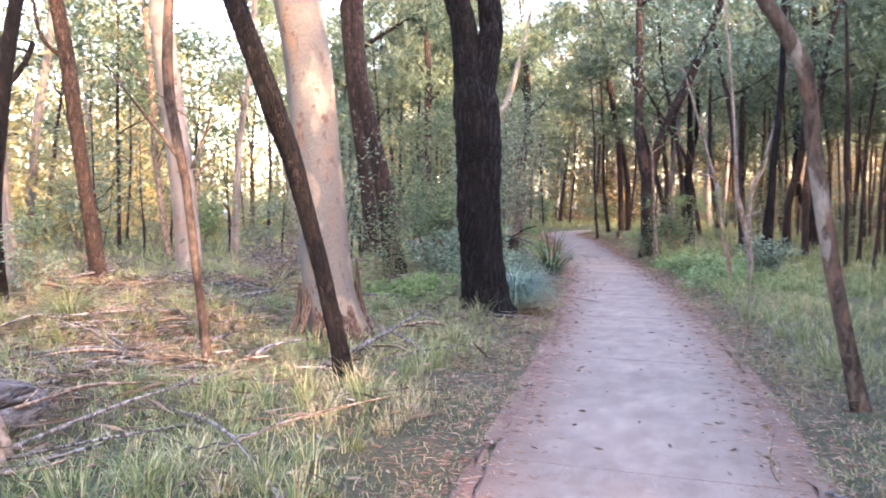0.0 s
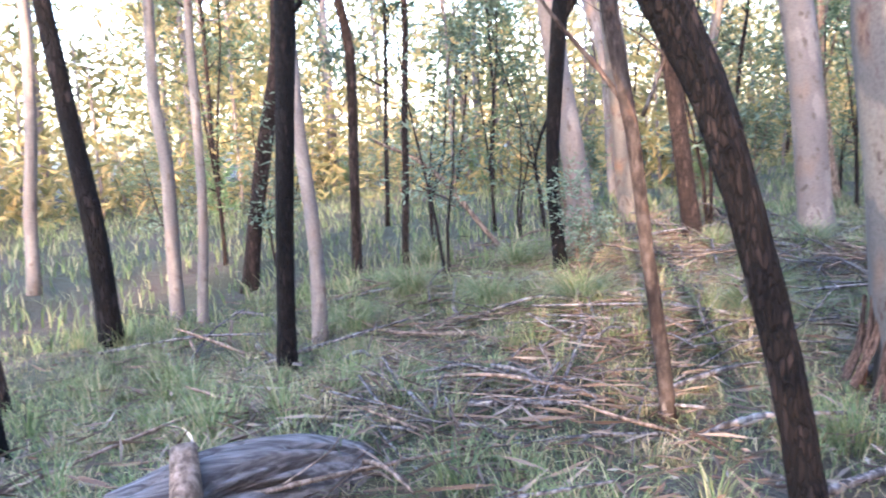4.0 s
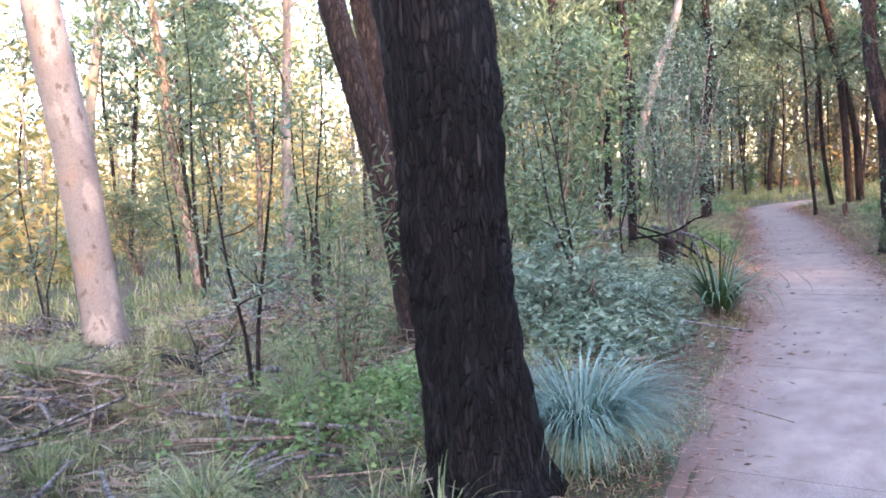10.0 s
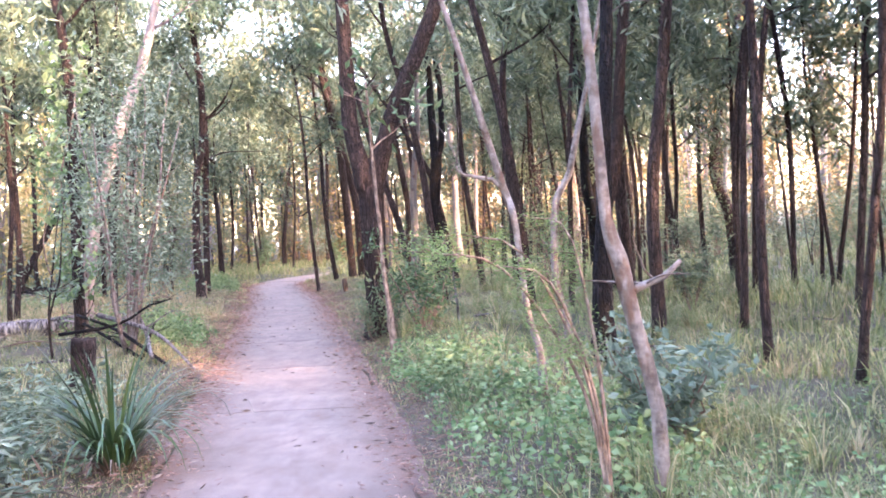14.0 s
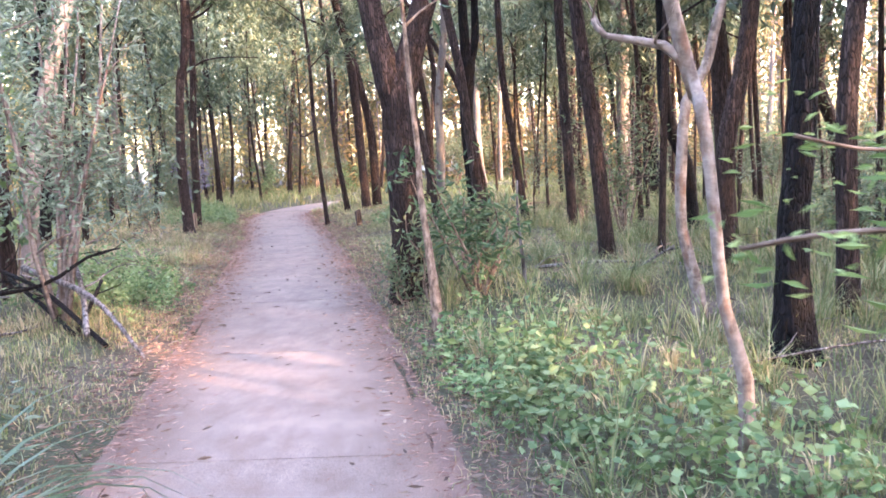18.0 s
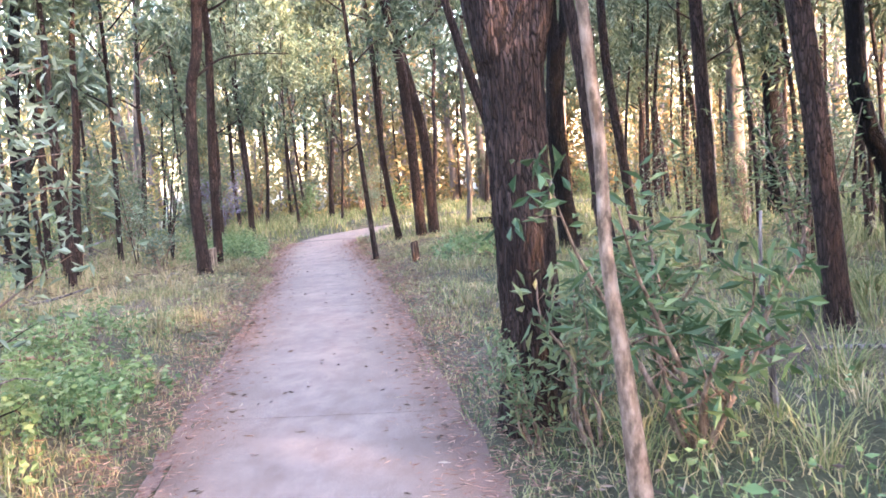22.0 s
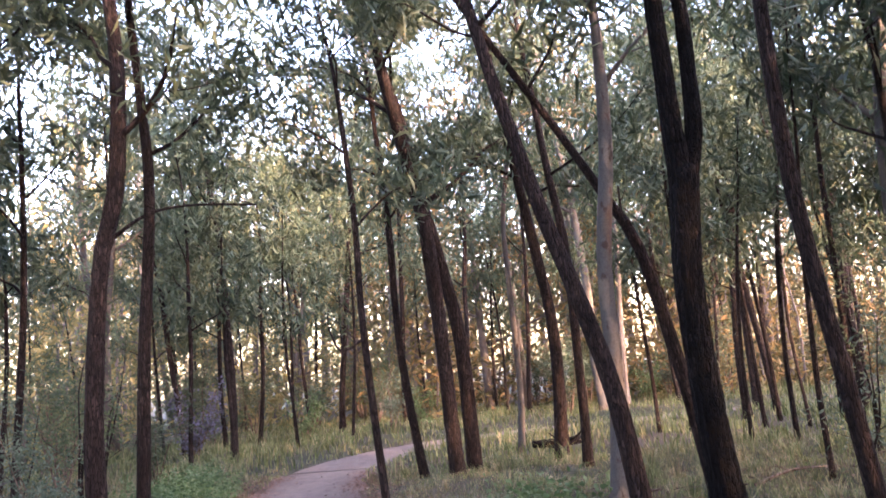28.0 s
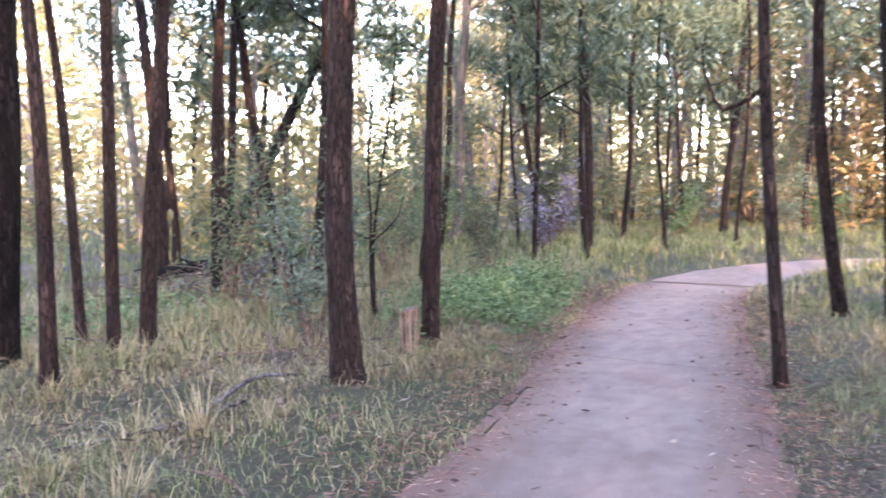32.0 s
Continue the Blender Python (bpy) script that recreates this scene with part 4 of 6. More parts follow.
tree("black", [(-1.01, 27.50, 0.15, 0.154), (-1.09, 27.49, 1.24, 0.125), (-1.12, 27.48, 2.13, 0.120), (-1.04, 27.49, 3.07, 0.129)], seed=149, height=12, limbs=8, sides=32, ridges=13, flare=0.3, low=0.42, leaf_n=2600, spread=3, label="large blackened tree forking high above the grass", forks=[[(-1.06, 27.49, 3.00, 0.102), (-1.09, 27.48, 3.65, 0.083), (-1.10, 27.48, 4.43, 0.078), (-1.10, 27.48, 4.70, 0.075)], [(-1.03, 27.50, 2.99, 0.085), (-0.90, 27.52, 3.43, 0.075), (-0.87, 27.52, 4.25, 0.067), (-0.88, 27.52, 4.68, 0.061)]])
tree("oak", [(-1.71, 27.10, 0.12, 0.082), (-1.87, 27.07, 1.33, 0.080), (-2.07, 27.04, 2.12, 0.072), (-2.28, 27.00, 2.83, 0.064), (-2.49, 26.97, 3.65, 0.056), (-2.58, 26.95, 4.02, 0.052)], seed=150, height=8, limbs=5, low=0.5, flare=0.2, label="thin dark tree leaning over the grass")
tree("oak", [(-0.80, 29.37, 0.12, 0.083), (-1.00, 29.33, 1.38, 0.073), (-1.28, 29.29, 2.73, 0.063), (-1.55, 29.24, 3.28, 0.057), (-1.93, 29.18, 3.97, 0.046)], seed=151, height=9.8, limbs=6, low=0.4, leaf_n=1800, flare=0.25, group="she-oaks among the grass")
tree("gum", [(-1.83, 28.82, 0.12, 0.097), (-1.72, 28.86, 1.27, 0.088), (-1.70, 28.86, 2.50, 0.078), (-1.54, 28.91, 3.72, 0.074)], seed=152, height=9.0, limbs=6, low=0.4, leaf_n=1800, flare=0.25)
tree("iron", [(-9.12, 26.90, 0.12, 0.116), (-9.04, 26.96, 1.63, 0.101), (-9.01, 26.98, 2.82, 0.096)], seed=153, height=8.2, limbs=6, low=0.4, leaf_n=1800, flare=0.25)
tree("oak", [(-8.26, 26.75, 0.12, 0.063), (-8.23, 26.76, 1.24, 0.051), (-8.25, 26.76, 2.14, 0.047), (-8.26, 26.74, 2.67, 0.043)], seed=154, height=10.0, limbs=6, low=0.4, leaf_n=1800, flare=0.25, group="she-oaks among the grass")
tree("oak", [(-9.21, 27.59, 0.12, 0.046), (-9.24, 27.57, 1.42, 0.038), (-9.30, 27.52, 2.70, 0.033)], seed=155, height=9.2, limbs=6, low=0.4, leaf_n=1800, flare=0.25, group="she-oaks among the grass")
tree("oak", [(-8.93, 27.68, 0.12, 0.059), (-8.91, 27.70, 1.41, 0.049), (-8.88, 27.72, 2.93, 0.044)], seed=156, height=8.5, limbs=6, low=0.4, leaf_n=1800, flare=0.25, group="she-oaks among the grass")
tree("oak", [(-8.86, 27.94, 0.12, 0.074), (-8.78, 27.99, 1.40, 0.061), (-8.67, 28.07, 2.74, 0.056)], seed=157, height=10.2, limbs=6, low=0.4, leaf_n=1800, flare=0.25, group="she-oaks among the grass")
tree("oak", [(-14.37, 33.35, 0.12, 0.108), (-13.93, 33.65, 1.14, 0.108), (-13.58, 33.89, 1.91, 0.097), (-12.89, 34.37, 3.52, 0.087)], seed=158, height=4.5, limbs=3, leaf_n=500, low=0.5, flare=0.1, label="dark dead trunk leaning over at a slant")
tree("oak", [(-7.48, 20.60, 0.34, 0.109), (-7.38, 20.62, 2.03, 0.101), (-7.33, 20.62, 4.54, 0.084)], seed=159, height=8.8, limbs=6, low=0.4, leaf_n=1800, flare=0.25, group="she-oaks among the grass")
tree("oak", [(0.53, 21.40, 0.26, 0.090), (0.44, 21.40, 1.49, 0.083), (0.31, 21.40, 2.63, 0.078), (0.24, 21.39, 3.19, 0.072)], seed=160, height=8.0, limbs=6, low=0.4, leaf_n=1800, flare=0.25, group="she-oaks among the grass")
tree("oak", [(0.54, 25.25, 0.12, 0.094), (0.49, 25.25, 1.94, 0.076), (0.44, 25.25, 4.00, 0.070)], seed=161, height=9.8, limbs=6, low=0.4, leaf_n=1800, flare=0.25, group="she-oaks among the grass")
tree("oak", [(2.25, 22.58, 0.12, 0.105), (2.18, 22.58, 1.45, 0.099), (2.14, 22.58, 2.75, 0.088)], seed=165, height=9.2, limbs=6, low=0.4, leaf_n=1800, flare=0.25, group="she-oaks among the grass")
tree("black", [(2.23, 24.44, 0.12, 0.077), (2.15, 24.44, 1.07, 0.101), (1.88, 24.44, 1.86, 0.100), (1.85, 24.44, 3.40, 0.081)], seed=166, height=9, limbs=5, low=0.4, flare=0.2, label="dark bent trunk among thin she-oaks")
tree("oak", [(4.99, 25.83, 0.12, 0.106), (4.88, 25.83, 1.40, 0.114), (4.61, 25.82, 2.28, 0.096), (4.77, 25.82, 3.30, 0.078)], seed=167, height=10.2, limbs=6, low=0.4, leaf_n=1800, flare=0.25, group="she-oaks among the grass")
tree("mottle", [(0.60, 12.90, 0.56, 0.036), (0.51, 12.89, 0.97, 0.036), (0.45, 12.88, 1.27, 0.043), (0.40, 12.87, 1.46, 0.029), (0.38, 12.86, 1.84, 0.025), (0.35, 12.86, 2.37, 0.022)], seed=168, height=6, limbs=4, low=0.6, leaf_n=700, flare=0.1, sides=14, label="thin pale tree bent over a swollen broken stub", branches=[[(0.48, 12.88, 1.11, 0.023), (0.57, 12.89, 1.15, 0.018), (0.66, 12.91, 1.18, 0.016), (0.74, 12.92, 1.25, 0.011)]])
tree("lichen", [(1.16, 5.87, 0.12, 0.054), (1.04, 5.83, 0.67, 0.050), (0.93, 5.80, 1.24, 0.050), (0.85, 5.77, 1.77, 0.046), (0.80, 5.75, 2.15, 0.049), (0.61, 5.69, 2.50, 0.046), (0.52, 5.66, 2.64, 0.042)], seed=169, height=6, limbs=4, low=0.6, leaf_n=900, flare=0.2, sides=14, label="slim leaning mottled tree at the path edge")


# ---- wood around: trees and shrubs set out by chance ----
def proto(kind, height, r, seed, **more):
    rng = np.random.default_rng(seed)
    lean_x, lean_y = rng.normal(0, 0.05, 2)
    nodes = [(lean_x * z + 0.05 * math.sin(1.3 * z + seed), lean_y * z + 0.05 * math.cos(1.1 * z), z, r * (1 - 0.045 * z)) for z in (0.0, 0.5, 1.2, 2.2, 3.2)]
    return tree(kind, nodes, height, seed=seed, at=True, flare=0.3, **more)


def shrub(label, leaf_m, height, stems, leaf_n, ll, lw, seed, droop=0.2, spread=0.55, name="shrub", bark_m=None, flat=0.0, low_leaf=0.05):
    """A bush of several thin stems with single leaves along them."""
    rng = np.random.default_rng(seed)
    ob = thing(name, label, "shrub")
    centres = []
    for k in range(stems):
        az = rng.uniform(0, 6.28)
        h = height * rng.uniform(0.6, 1.05)
        pts = [(0.03 * math.cos(az), 0.03 * math.sin(az), -0.05, 0.012 + 0.004 * height)]
        for q in range(1, 5):
            f = q / 4
            pts.append((spread * f * math.cos(az) * h * 0.6 + rng.normal(0, 0.05), spread * f * math.sin(az) * h * 0.6 + rng.normal(0, 0.05), h * f, (0.012 + 0.004 * height) * (1 - 0.8 * f)))
        line = smooth_line(pts, 0.3)
        pieces = [tube(line, 4, 0, 0, seed)]
        for q in range(5):
            a = line[int(len(line) * rng.uniform(0.25, 0.98))]
            tw = limb_line(a[:3], rng.uniform(0, 6.28), rng.uniform(0.1, 0.9), height * rng.uniform(0.12, 0.3), a[3] * 0.6, rng)
            pieces.append(tube(tw[::2], 3, 0, 0, seed))
            centres += list(tw[1:, :3])
        part("stem", mesh_of("stem", *joined(pieces), bark_m or BARK_BROWN), ob)
        centres += list(line[len(line) // 3:, :3])
    c = np.array(centres)[rng.integers(0, len(centres), leaf_n)] + rng.normal(0, 0.07 * max(1, height * 0.7), (leaf_n, 3))
    c = c[c[:, 2] > low_leaf]
    v, f = leaves(c, ll, lw, rng, droop, 0.12, flat)
    part("crown", mesh_of("crown", v, f, leaf_m, False), ob)
    return ob


def put(ob, x, y, turn=0.0, size=1.0, tilt=0.0):
    m = Matrix.Translation((x, y, float(ground_z(x, y)) - 0.01)) @ Euler((tilt, 0, turn)).to_matrix().to_4x4()
    ob.scale = (size,) * 3
    TAKEN.append((x, y))
    return copy_thing(ob, m)


def settle_first(ob, x, y, turn=0.0):
    """Moves a first one of a kind to a place of its own."""
    ob.matrix_world = Matrix.Translation((x, y, float(ground_z(x, y)) - 0.01)) @ Euler((0, 0, turn)).to_matrix().to_4x4()
    TAKEN.append((x, y))


OAKS = [proto("oak", 8.5, 0.06, 901, limbs=8, low=0.32, leaf_n=1400, spread=2.0, sides=8, size=1.2, group="she-oaks of the wood", label="thin brown she-oak with drooping grey-green needles"),
        proto("oak", 9.5, 0.072, 902, limbs=8, low=0.36, leaf_n=1500, spread=2.2, sides=8, size=1.2, group="she-oaks of the wood", label="thin brown she-oak with drooping grey-green needles"),
        proto("oak", 7.0, 0.046, 903, limbs=7, low=0.36, leaf_n=1000, spread=1.7, sides=8, size=1.2, group="she-oaks of the wood", label="thin brown she-oak with drooping grey-green needles"),
        proto("oak", 6.2, 0.04, 904, limbs=4, low=0.55, leaf_n=500, spread=1.2, sides=7, group="she-oaks of the wood", label="thin bare-trunked she-oak with a sparse top")]
GUMS = [proto("gum", 13.0, 0.14, 911, limbs=8, low=0.36, leaf_n=1600, spread=3.2, sides=9, size=1.6, group="gums of the wood", label="pale smooth gum with an open hanging crown"),
        proto("pink", 12.0, 0.11, 912, limbs=8, low=0.28, leaf_n=1500, spread=2.8, sides=9, size=1.55, group="gums of the wood", label="pale smooth gum with an open hanging crown")]
BUSHES = [shrub("grey-green leafy bush among the trees", LEAF_BLUE, 2.0, 6, 900, 0.11, 0.035, 931),
          shrub("dark green straggly bush among the trees", LEAF_GUM, 2.8, 6, 1000, 0.13, 0.032, 932),
          shrub("fine-needled young she-oak bush", LEAF_OAK, 2.6, 6, 1100, 0.24, 0.018, 933),
          shrub("low broad-leaved green bush", LEAF_HERB, 1.2, 6, 600, 0.12, 0.05, 934)]
for n, ob in enumerate(OAKS + GUMS + BUSHES):
    settle_first(ob, 13.0 + 2.3 * (n % 4), -20.0 - 3.0 * (n // 4), n)

woods = np.random.default_rng(77)


def scatter(kinds, count, x0, x1, y0, y1, clear, apart=0.8, size=(0.8, 1.2), keep=None):
    made = 0
    for _ in range(count * 6):
        if made >= count:
            break
        x, y = woods.uniform(x0, x1), woods.uniform(y0, y1)
        if float(off_path(x, y)) < clear or (keep and not keep(x, y)):
            continue
        if min((x - a) ** 2 + (y - b) ** 2 for a, b in TAKEN) < apart * apart:
            continue
        put(kinds[int(woods.integers(len(kinds)))], x, y, woods.uniform(0, 6.28), woods.uniform(*size), woods.normal(0, 0.05))
        made += 1


def right_of(x, y):
    return x > float(centre_at(min(y, 36.0)))


def left_of(x, y):
    return not right_of(x, y)


# the strip of she-oaks to the right, with the open grass beyond it
scatter(OAKS[2:] + OAKS[3:], 66, -4, 12, 15.5, 41, 5.6, 0.55, (0.75, 1.15), lambda x, y: right_of(x, y) and x < centre_at(min(y, 36)) + 11)
scatter(OAKS[2:] + OAKS[3:], 26, -2, 10, 7, 22, 4.0, 0.6, (0.75, 1.1), lambda x, y: right_of(x, y) and x < centre_at(y) + 10)
scatter(BUSHES[1:3], 8, 1, 10, 8, 40, 4.2, 0.8, (0.6, 1.0), right_of)
# bushes added here to block low sun from the path
scatter(BUSHES[1:3], 15, 5, 12, 8, 24, 5, 0.8, (0.9, 1.3), right_of)
scatter(BUSHES[1:3], 14, 0, 9, 16, 34, 4.2, 0.8, (0.4, 0.7), right_of)
# the left side
SAPLINGS = [shrub("thin bare-stemmed sapling with sparse grey leaves", LEAF_BLUE, 3.4, 2, 420, 0.11, 0.032, 935, 0.35, 0.25, "sapling", BARK_OAK),
            shrub("straggly young tree with thin dark stems", LEAF_GUM, 4.2, 2, 520, 0.12, 0.03, 936, 0.4, 0.2, "sapling", BARK_OAK)]
settle_first(SAPLINGS[0], -9.6, 11.2)
settle_first(SAPLINGS[1], -8.2, 14.6)
scatter(SAPLINGS, 13, -12, -3.4, 9.5, 19, 2.0, 0.7, (0.7, 1.1), left_of)
scatter(SAPLINGS, 9, -12, -7.0, 3, 9, 5.5, 0.8, (0.7, 1.1), left_of)
scatter(SAPLINGS + BUSHES[:2], 8, -11, -7, 26, 34, 2.6, 0.7, (0.6, 0.9), left_of)
scatter(SAPLINGS, 18, 0, 9, 13, 38, 4.4, 0.8, (0.6, 0.9), right_of)
scatter(OAKS, 28, -24, -4, 17, 42, 4.6, 0.8, (0.8, 1.15), left_of)
scatter(OAKS[:3], 14, -19, -6.5, 29, 42, 2.4, 0.8, (0.9, 1.2), left_of)
scatter(GUMS, 8, -24, -9, 12, 42, 4, 1.5, (0.8, 1.1), left_of)
scatter(BUSHES, 22, -22, -4, 14, 40, 2.3, 0.6, (0.6, 1.1), lambda x, y: left_of(x, y) and not (x > -10 and 19 < y < 27))
scatter(OAKS[:3] + GUMS, 13, -26, -11, -6, 14, 6, 1.2, (0.85, 1.15), left_of)
scatter(BUSHES, 16, -26, -12, -6, 16, 6, 0.8, (0.7, 1.1), left_of)
# past the bend
scatter(OAKS + GUMS, 34, -18, 6, 42, 56, 2.4, 1.0)
scatter(BUSHES, 30, -18, 4, 41, 52, 2.4, 0.8)
scatter(OAKS[:2], 14, -12, 7, 38, 48, 2.2, 1.0, (1.1, 1.4))
# far belts of trees, joined
FAR_PLACES = []


def belt(count, x0, x1, y0, y1, clear, size, keep=None):
    for _ in range(count):
        x, y = woods.uniform(x0, x1), woods.uniform(y0, y1)
        if float(off_path(x, y)) > clear and (not keep or keep(x, y)):
            FAR_PLACES.append((x, y, woods.uniform(*size)))


# unseen wood added behind the start of the walk, shading it from low sun
gap = (-2.6, 5.4)


# keeps two strips clear of added trees so sun reaches the left side
def off_beam(x, y, clear=1.3):
    along, across = (x - gap[0]) * 0.83 - (y - gap[1]) * 0.55, (x - gap[0]) * 0.55 + (y - gap[1]) * 0.83
    return abs(across + 0.1) > clear and abs(across + 5.8) > 1.3


scatter(OAKS[:3], 44, 3.0, 16, -14, 3, 3.2, 0.9, (0.75, 0.95), off_beam)
scatter(OAKS[:3], 12, 3.0, 13, 3, 8, 3.2, 0.9, (0.7, 1.0), off_beam)
scatter(BUSHES[1:3], 64, 3.4, 12, -12, 5, 3.2, 0.8, (1.0, 1.5), lambda x, y: off_beam(x, y, 0.6))
# further bushes added on the right as a screen against the sun
scatter(BUSHES[1:3], 13, 7, 12, 6, 34, 4.0, 0.8, (0.9, 1.3), right_of)
belt(22, 14, 30, -24, 0, 6, (0.62, 0.82), lambda x, y: off_beam(x, y, 2.4))
belt(14, -22, 10, -30, -14, 5, (0.8, 1.2))
belt(62, -50, -22, -12, 60, 8, (0.7, 1.2))
belt(84, -40, 40, 52, 84, 4, (0.85, 1.4))
belt(46, -25, 18, 50, 74, 4, (1.0, 1.4))
belt(44, 22, 46, 0, 60, 4, (0.7, 1.1))
belt(70, 48, 80, -10, 80, 4, (0.9, 1.3))


def far_wood():
    stems, crowns = [], ([], [])
    rng = np.random.default_rng(19)
    for x, y, s in FAR_PLACES:
        h, gz = 12.0 * s * rng.uniform(0.8, 1.15), float(ground_z(x, y))
        lean = rng.normal(0, 0.04, 2)
        line = smooth_line([(x + lean[0] * z, y + lean[1] * z, gz + z - 0.1, 0.16 * s * (1 - 0.8 * z / h)) for z in np.linspace(0, h, 5)], 1.2)
        stems.append(tube(line, 6, 0.08, 0, 1))
        cs = []
        for k in range(10):
            f = 0.14 + 0.86 * (k + rng.random()) / 10
            a = 2.4 * k + rng.uniform(0, 1)
            lb = limb_line((x + lean[0] * f * h, y + lean[1] * f * h, gz + f * h), a, rng.uniform(0.2, 0.8), 3.2 * s * (1.15 - 0.6 * f), 0.05 * s, rng)
            stems.append(tube(lb[::2], 3))
            cs += list(lb[len(lb) // 3:, :3])
        n = 800
        c = np.array(cs)[rng.integers(0, len(cs), n)] + rng.normal(0, 0.5, (n, 3))
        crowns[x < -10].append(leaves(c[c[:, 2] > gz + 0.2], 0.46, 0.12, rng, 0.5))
    # last row: taller unseen undergrowth, added to keep low sun off the path
    for x0, x1, y0, y1, count in ((-36, -16, -8, 44, 150), (-32, 34, 47, 64, 150), (18, 32, 2, 54, 190), (13, 18, 16, 46, 30), (19, 34, -16, 22, 120)):
        for _ in range(count):
            x, y = rng.uniform(x0, x1), rng.uniform(y0, y1)
            if float(off_path(x, y)) < 3.5 or (x > 0 and y < 6 and not off_beam(x, y, 1.8)):
                continue
            h, w = rng.uniform(2.0, 6.5) + 1.6 * (y0 == -16), rng.uniform(0.8, 1.8)
            n = 200
            c = np.stack([rng.normal(x, w * 0.6, n), rng.normal(y, w * 0.6, n), np.abs(rng.normal(0, 0.55, n)) * h + 0.15], 1)
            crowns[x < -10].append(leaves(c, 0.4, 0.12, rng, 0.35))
            stems.append(tube(smooth_line([(x, y, -0.1, 0.05), (x + rng.normal(0, 0.2), y, h * 0.5, 0.04), (x + rng.normal(0, 0.4), y, h * 0.95, 0.015)], 0.8), 5))
    tagged(new("distant_tree_trunks", mesh_of("distant_tree_trunks", *joined(stems), BARK_PINK)), "pale trunks of the distant wood", "trees", "", "stuff")
    # both leaf colours carry painted sunlight, the left one paler
    for some, mat, words in zip(crowns, (LEAF_FAR_SUN_TINT, LEAF_PALE_SUN_TINT), ("leaves of the distant wood, tinted a sunlit gold", "leaves of the open wood, tinted a pale sunlit gold")):
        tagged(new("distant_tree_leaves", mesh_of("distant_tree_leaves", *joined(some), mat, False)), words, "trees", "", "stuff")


far_wood()


# ---- grass, herbs and litter ----
def cover(name, label, category, n, x0, x1, y0, y1, height, width, mat, seed, dense=None, lean=0.4, bend_by=0.5, clear=0.84):
    rng = np.random.default_rng(seed)
    x, y = rng.uniform(x0, x1, n), rng.uniform(y0, y1, n)
    d = off_path(x, y)
    tuft = 0.5 + 0.5 * np.sin(2.1 * x + 1.3 * np.sin(1.7 * y)) * np.sin(1.9 * y + 1.1 * np.sin(2.3 * x))
    keep = (d > clear + 0.12 * np.sin(3 * y) * np.sin(1.1 * y)) & (rng.random(n) < 0.35 + 0.75 * tuft)
    if dense is not None:
        keep &= rng.random(n) < dense(x, y, d)
    x, y, d, tuft = x[keep], y[keep], d[keep], tuft[keep]
    k = (rng.normal(0, 1, (len(x), 2)) * 0.02)
    h = height * (0.45 + 0.75 * tuft) * (0.5 + 0.5 * step(0.8, 1.7, d))
    v, f = blades(np.stack([x + k[:, 0], y + k[:, 1], ground_z(x, y, d) - 0.01], 1), h, width, rng, lean, bend_by)
    return tagged(new(name, mesh_of(name, v, f, mat, False)), label, category, "", "stuff")


cover("grass", "green tussocky grass under the trees", "grass", 150000, -9, 4, 0.5, 15, 0.13, 0.006, GRASS, 21, None, 0.8, 0.9)
cover("grass", "green tussocky grass under the trees", "grass", 150000, -11, 4, 12, 34, 0.17, 0.007, GRASS, 22, None, 0.7, 0.8)
cover("dry_grass", "straw-coloured dry grass along the path", "grass", 150000, -8, 3, 0.5, 34, 0.15, 0.006, GRASS_DRY, 23, lambda x, y, d: np.exp(-((d - 1.2) / 0.9) ** 2) + 0.25, 0.7, 0.8)
cover("dry_grass", "straw-coloured dry grass along the path", "grass", 40000, -13, -6.6, 20, 36, 0.2, 0.008, GRASS_DRY, 28, None, 0.7, 0.8)
cover("grass", "coarser grass further among the trees", "grass", 42000, -26, -8, -6, 44, 0.3, 0.02, GRASS, 24)
cover("grass", "coarser grass further among the trees", "grass", 45000, 2, 14, 2, 46, 0.3, 0.02, GRASS, 25)
cover("grass", "coarser grass further among the trees", "grass", 30000, -14, 6, 33, 52, 0.3, 0.02, GRASS, 26)
cover("grass", "sunlit open grass beyond the trees", "grass", 36000, 9, 40, -4, 60, 0.22, 0.05, GRASS, 27)


def litter(name, label, n, lo, hi, length, width, mat, seed, y0=-2, y1=35):
    rng = np.random.default_rng(seed)
    y = rng.uniform(y0, y1, n)
    side = rng.choice([-1, 1], n)
    d = np.clip(rng.normal((lo + hi) / 2, (hi - lo) / 2.2, n), 0.0, None)
    x = centre_at(y) + side * d
    dd = off_path(x, y)
    z = np.maximum(ground_z(x, y, dd), 0.0) + 0.008 + 0.012 * (dd > 0.55) + 0.03 * (dd > 0.95)
    v, f = leaves(np.stack([x, y, z], 1), length, width, rng, 0.0, 0.04, 0.93)
    return tagged(new(name, mesh_of(name, v, f, mat, False)), label, "leaf litter", "", "stuff")


litter("fallen_needles", "fallen reddish needles at the path edges", 34000, 0.72, 1.16, 0.06, 0.006, LITTER_RED, 41)
litter("fallen_leaves", "dry fallen leaves scattered by the path", 6000, 0.8, 1.6, 0.07, 0.017, LITTER, 42)
litter("fallen_leaves", "few pale fallen leaves lying on the path", 200, 0.0, 0.7, 0.045, 0.011, LITTER, 43)


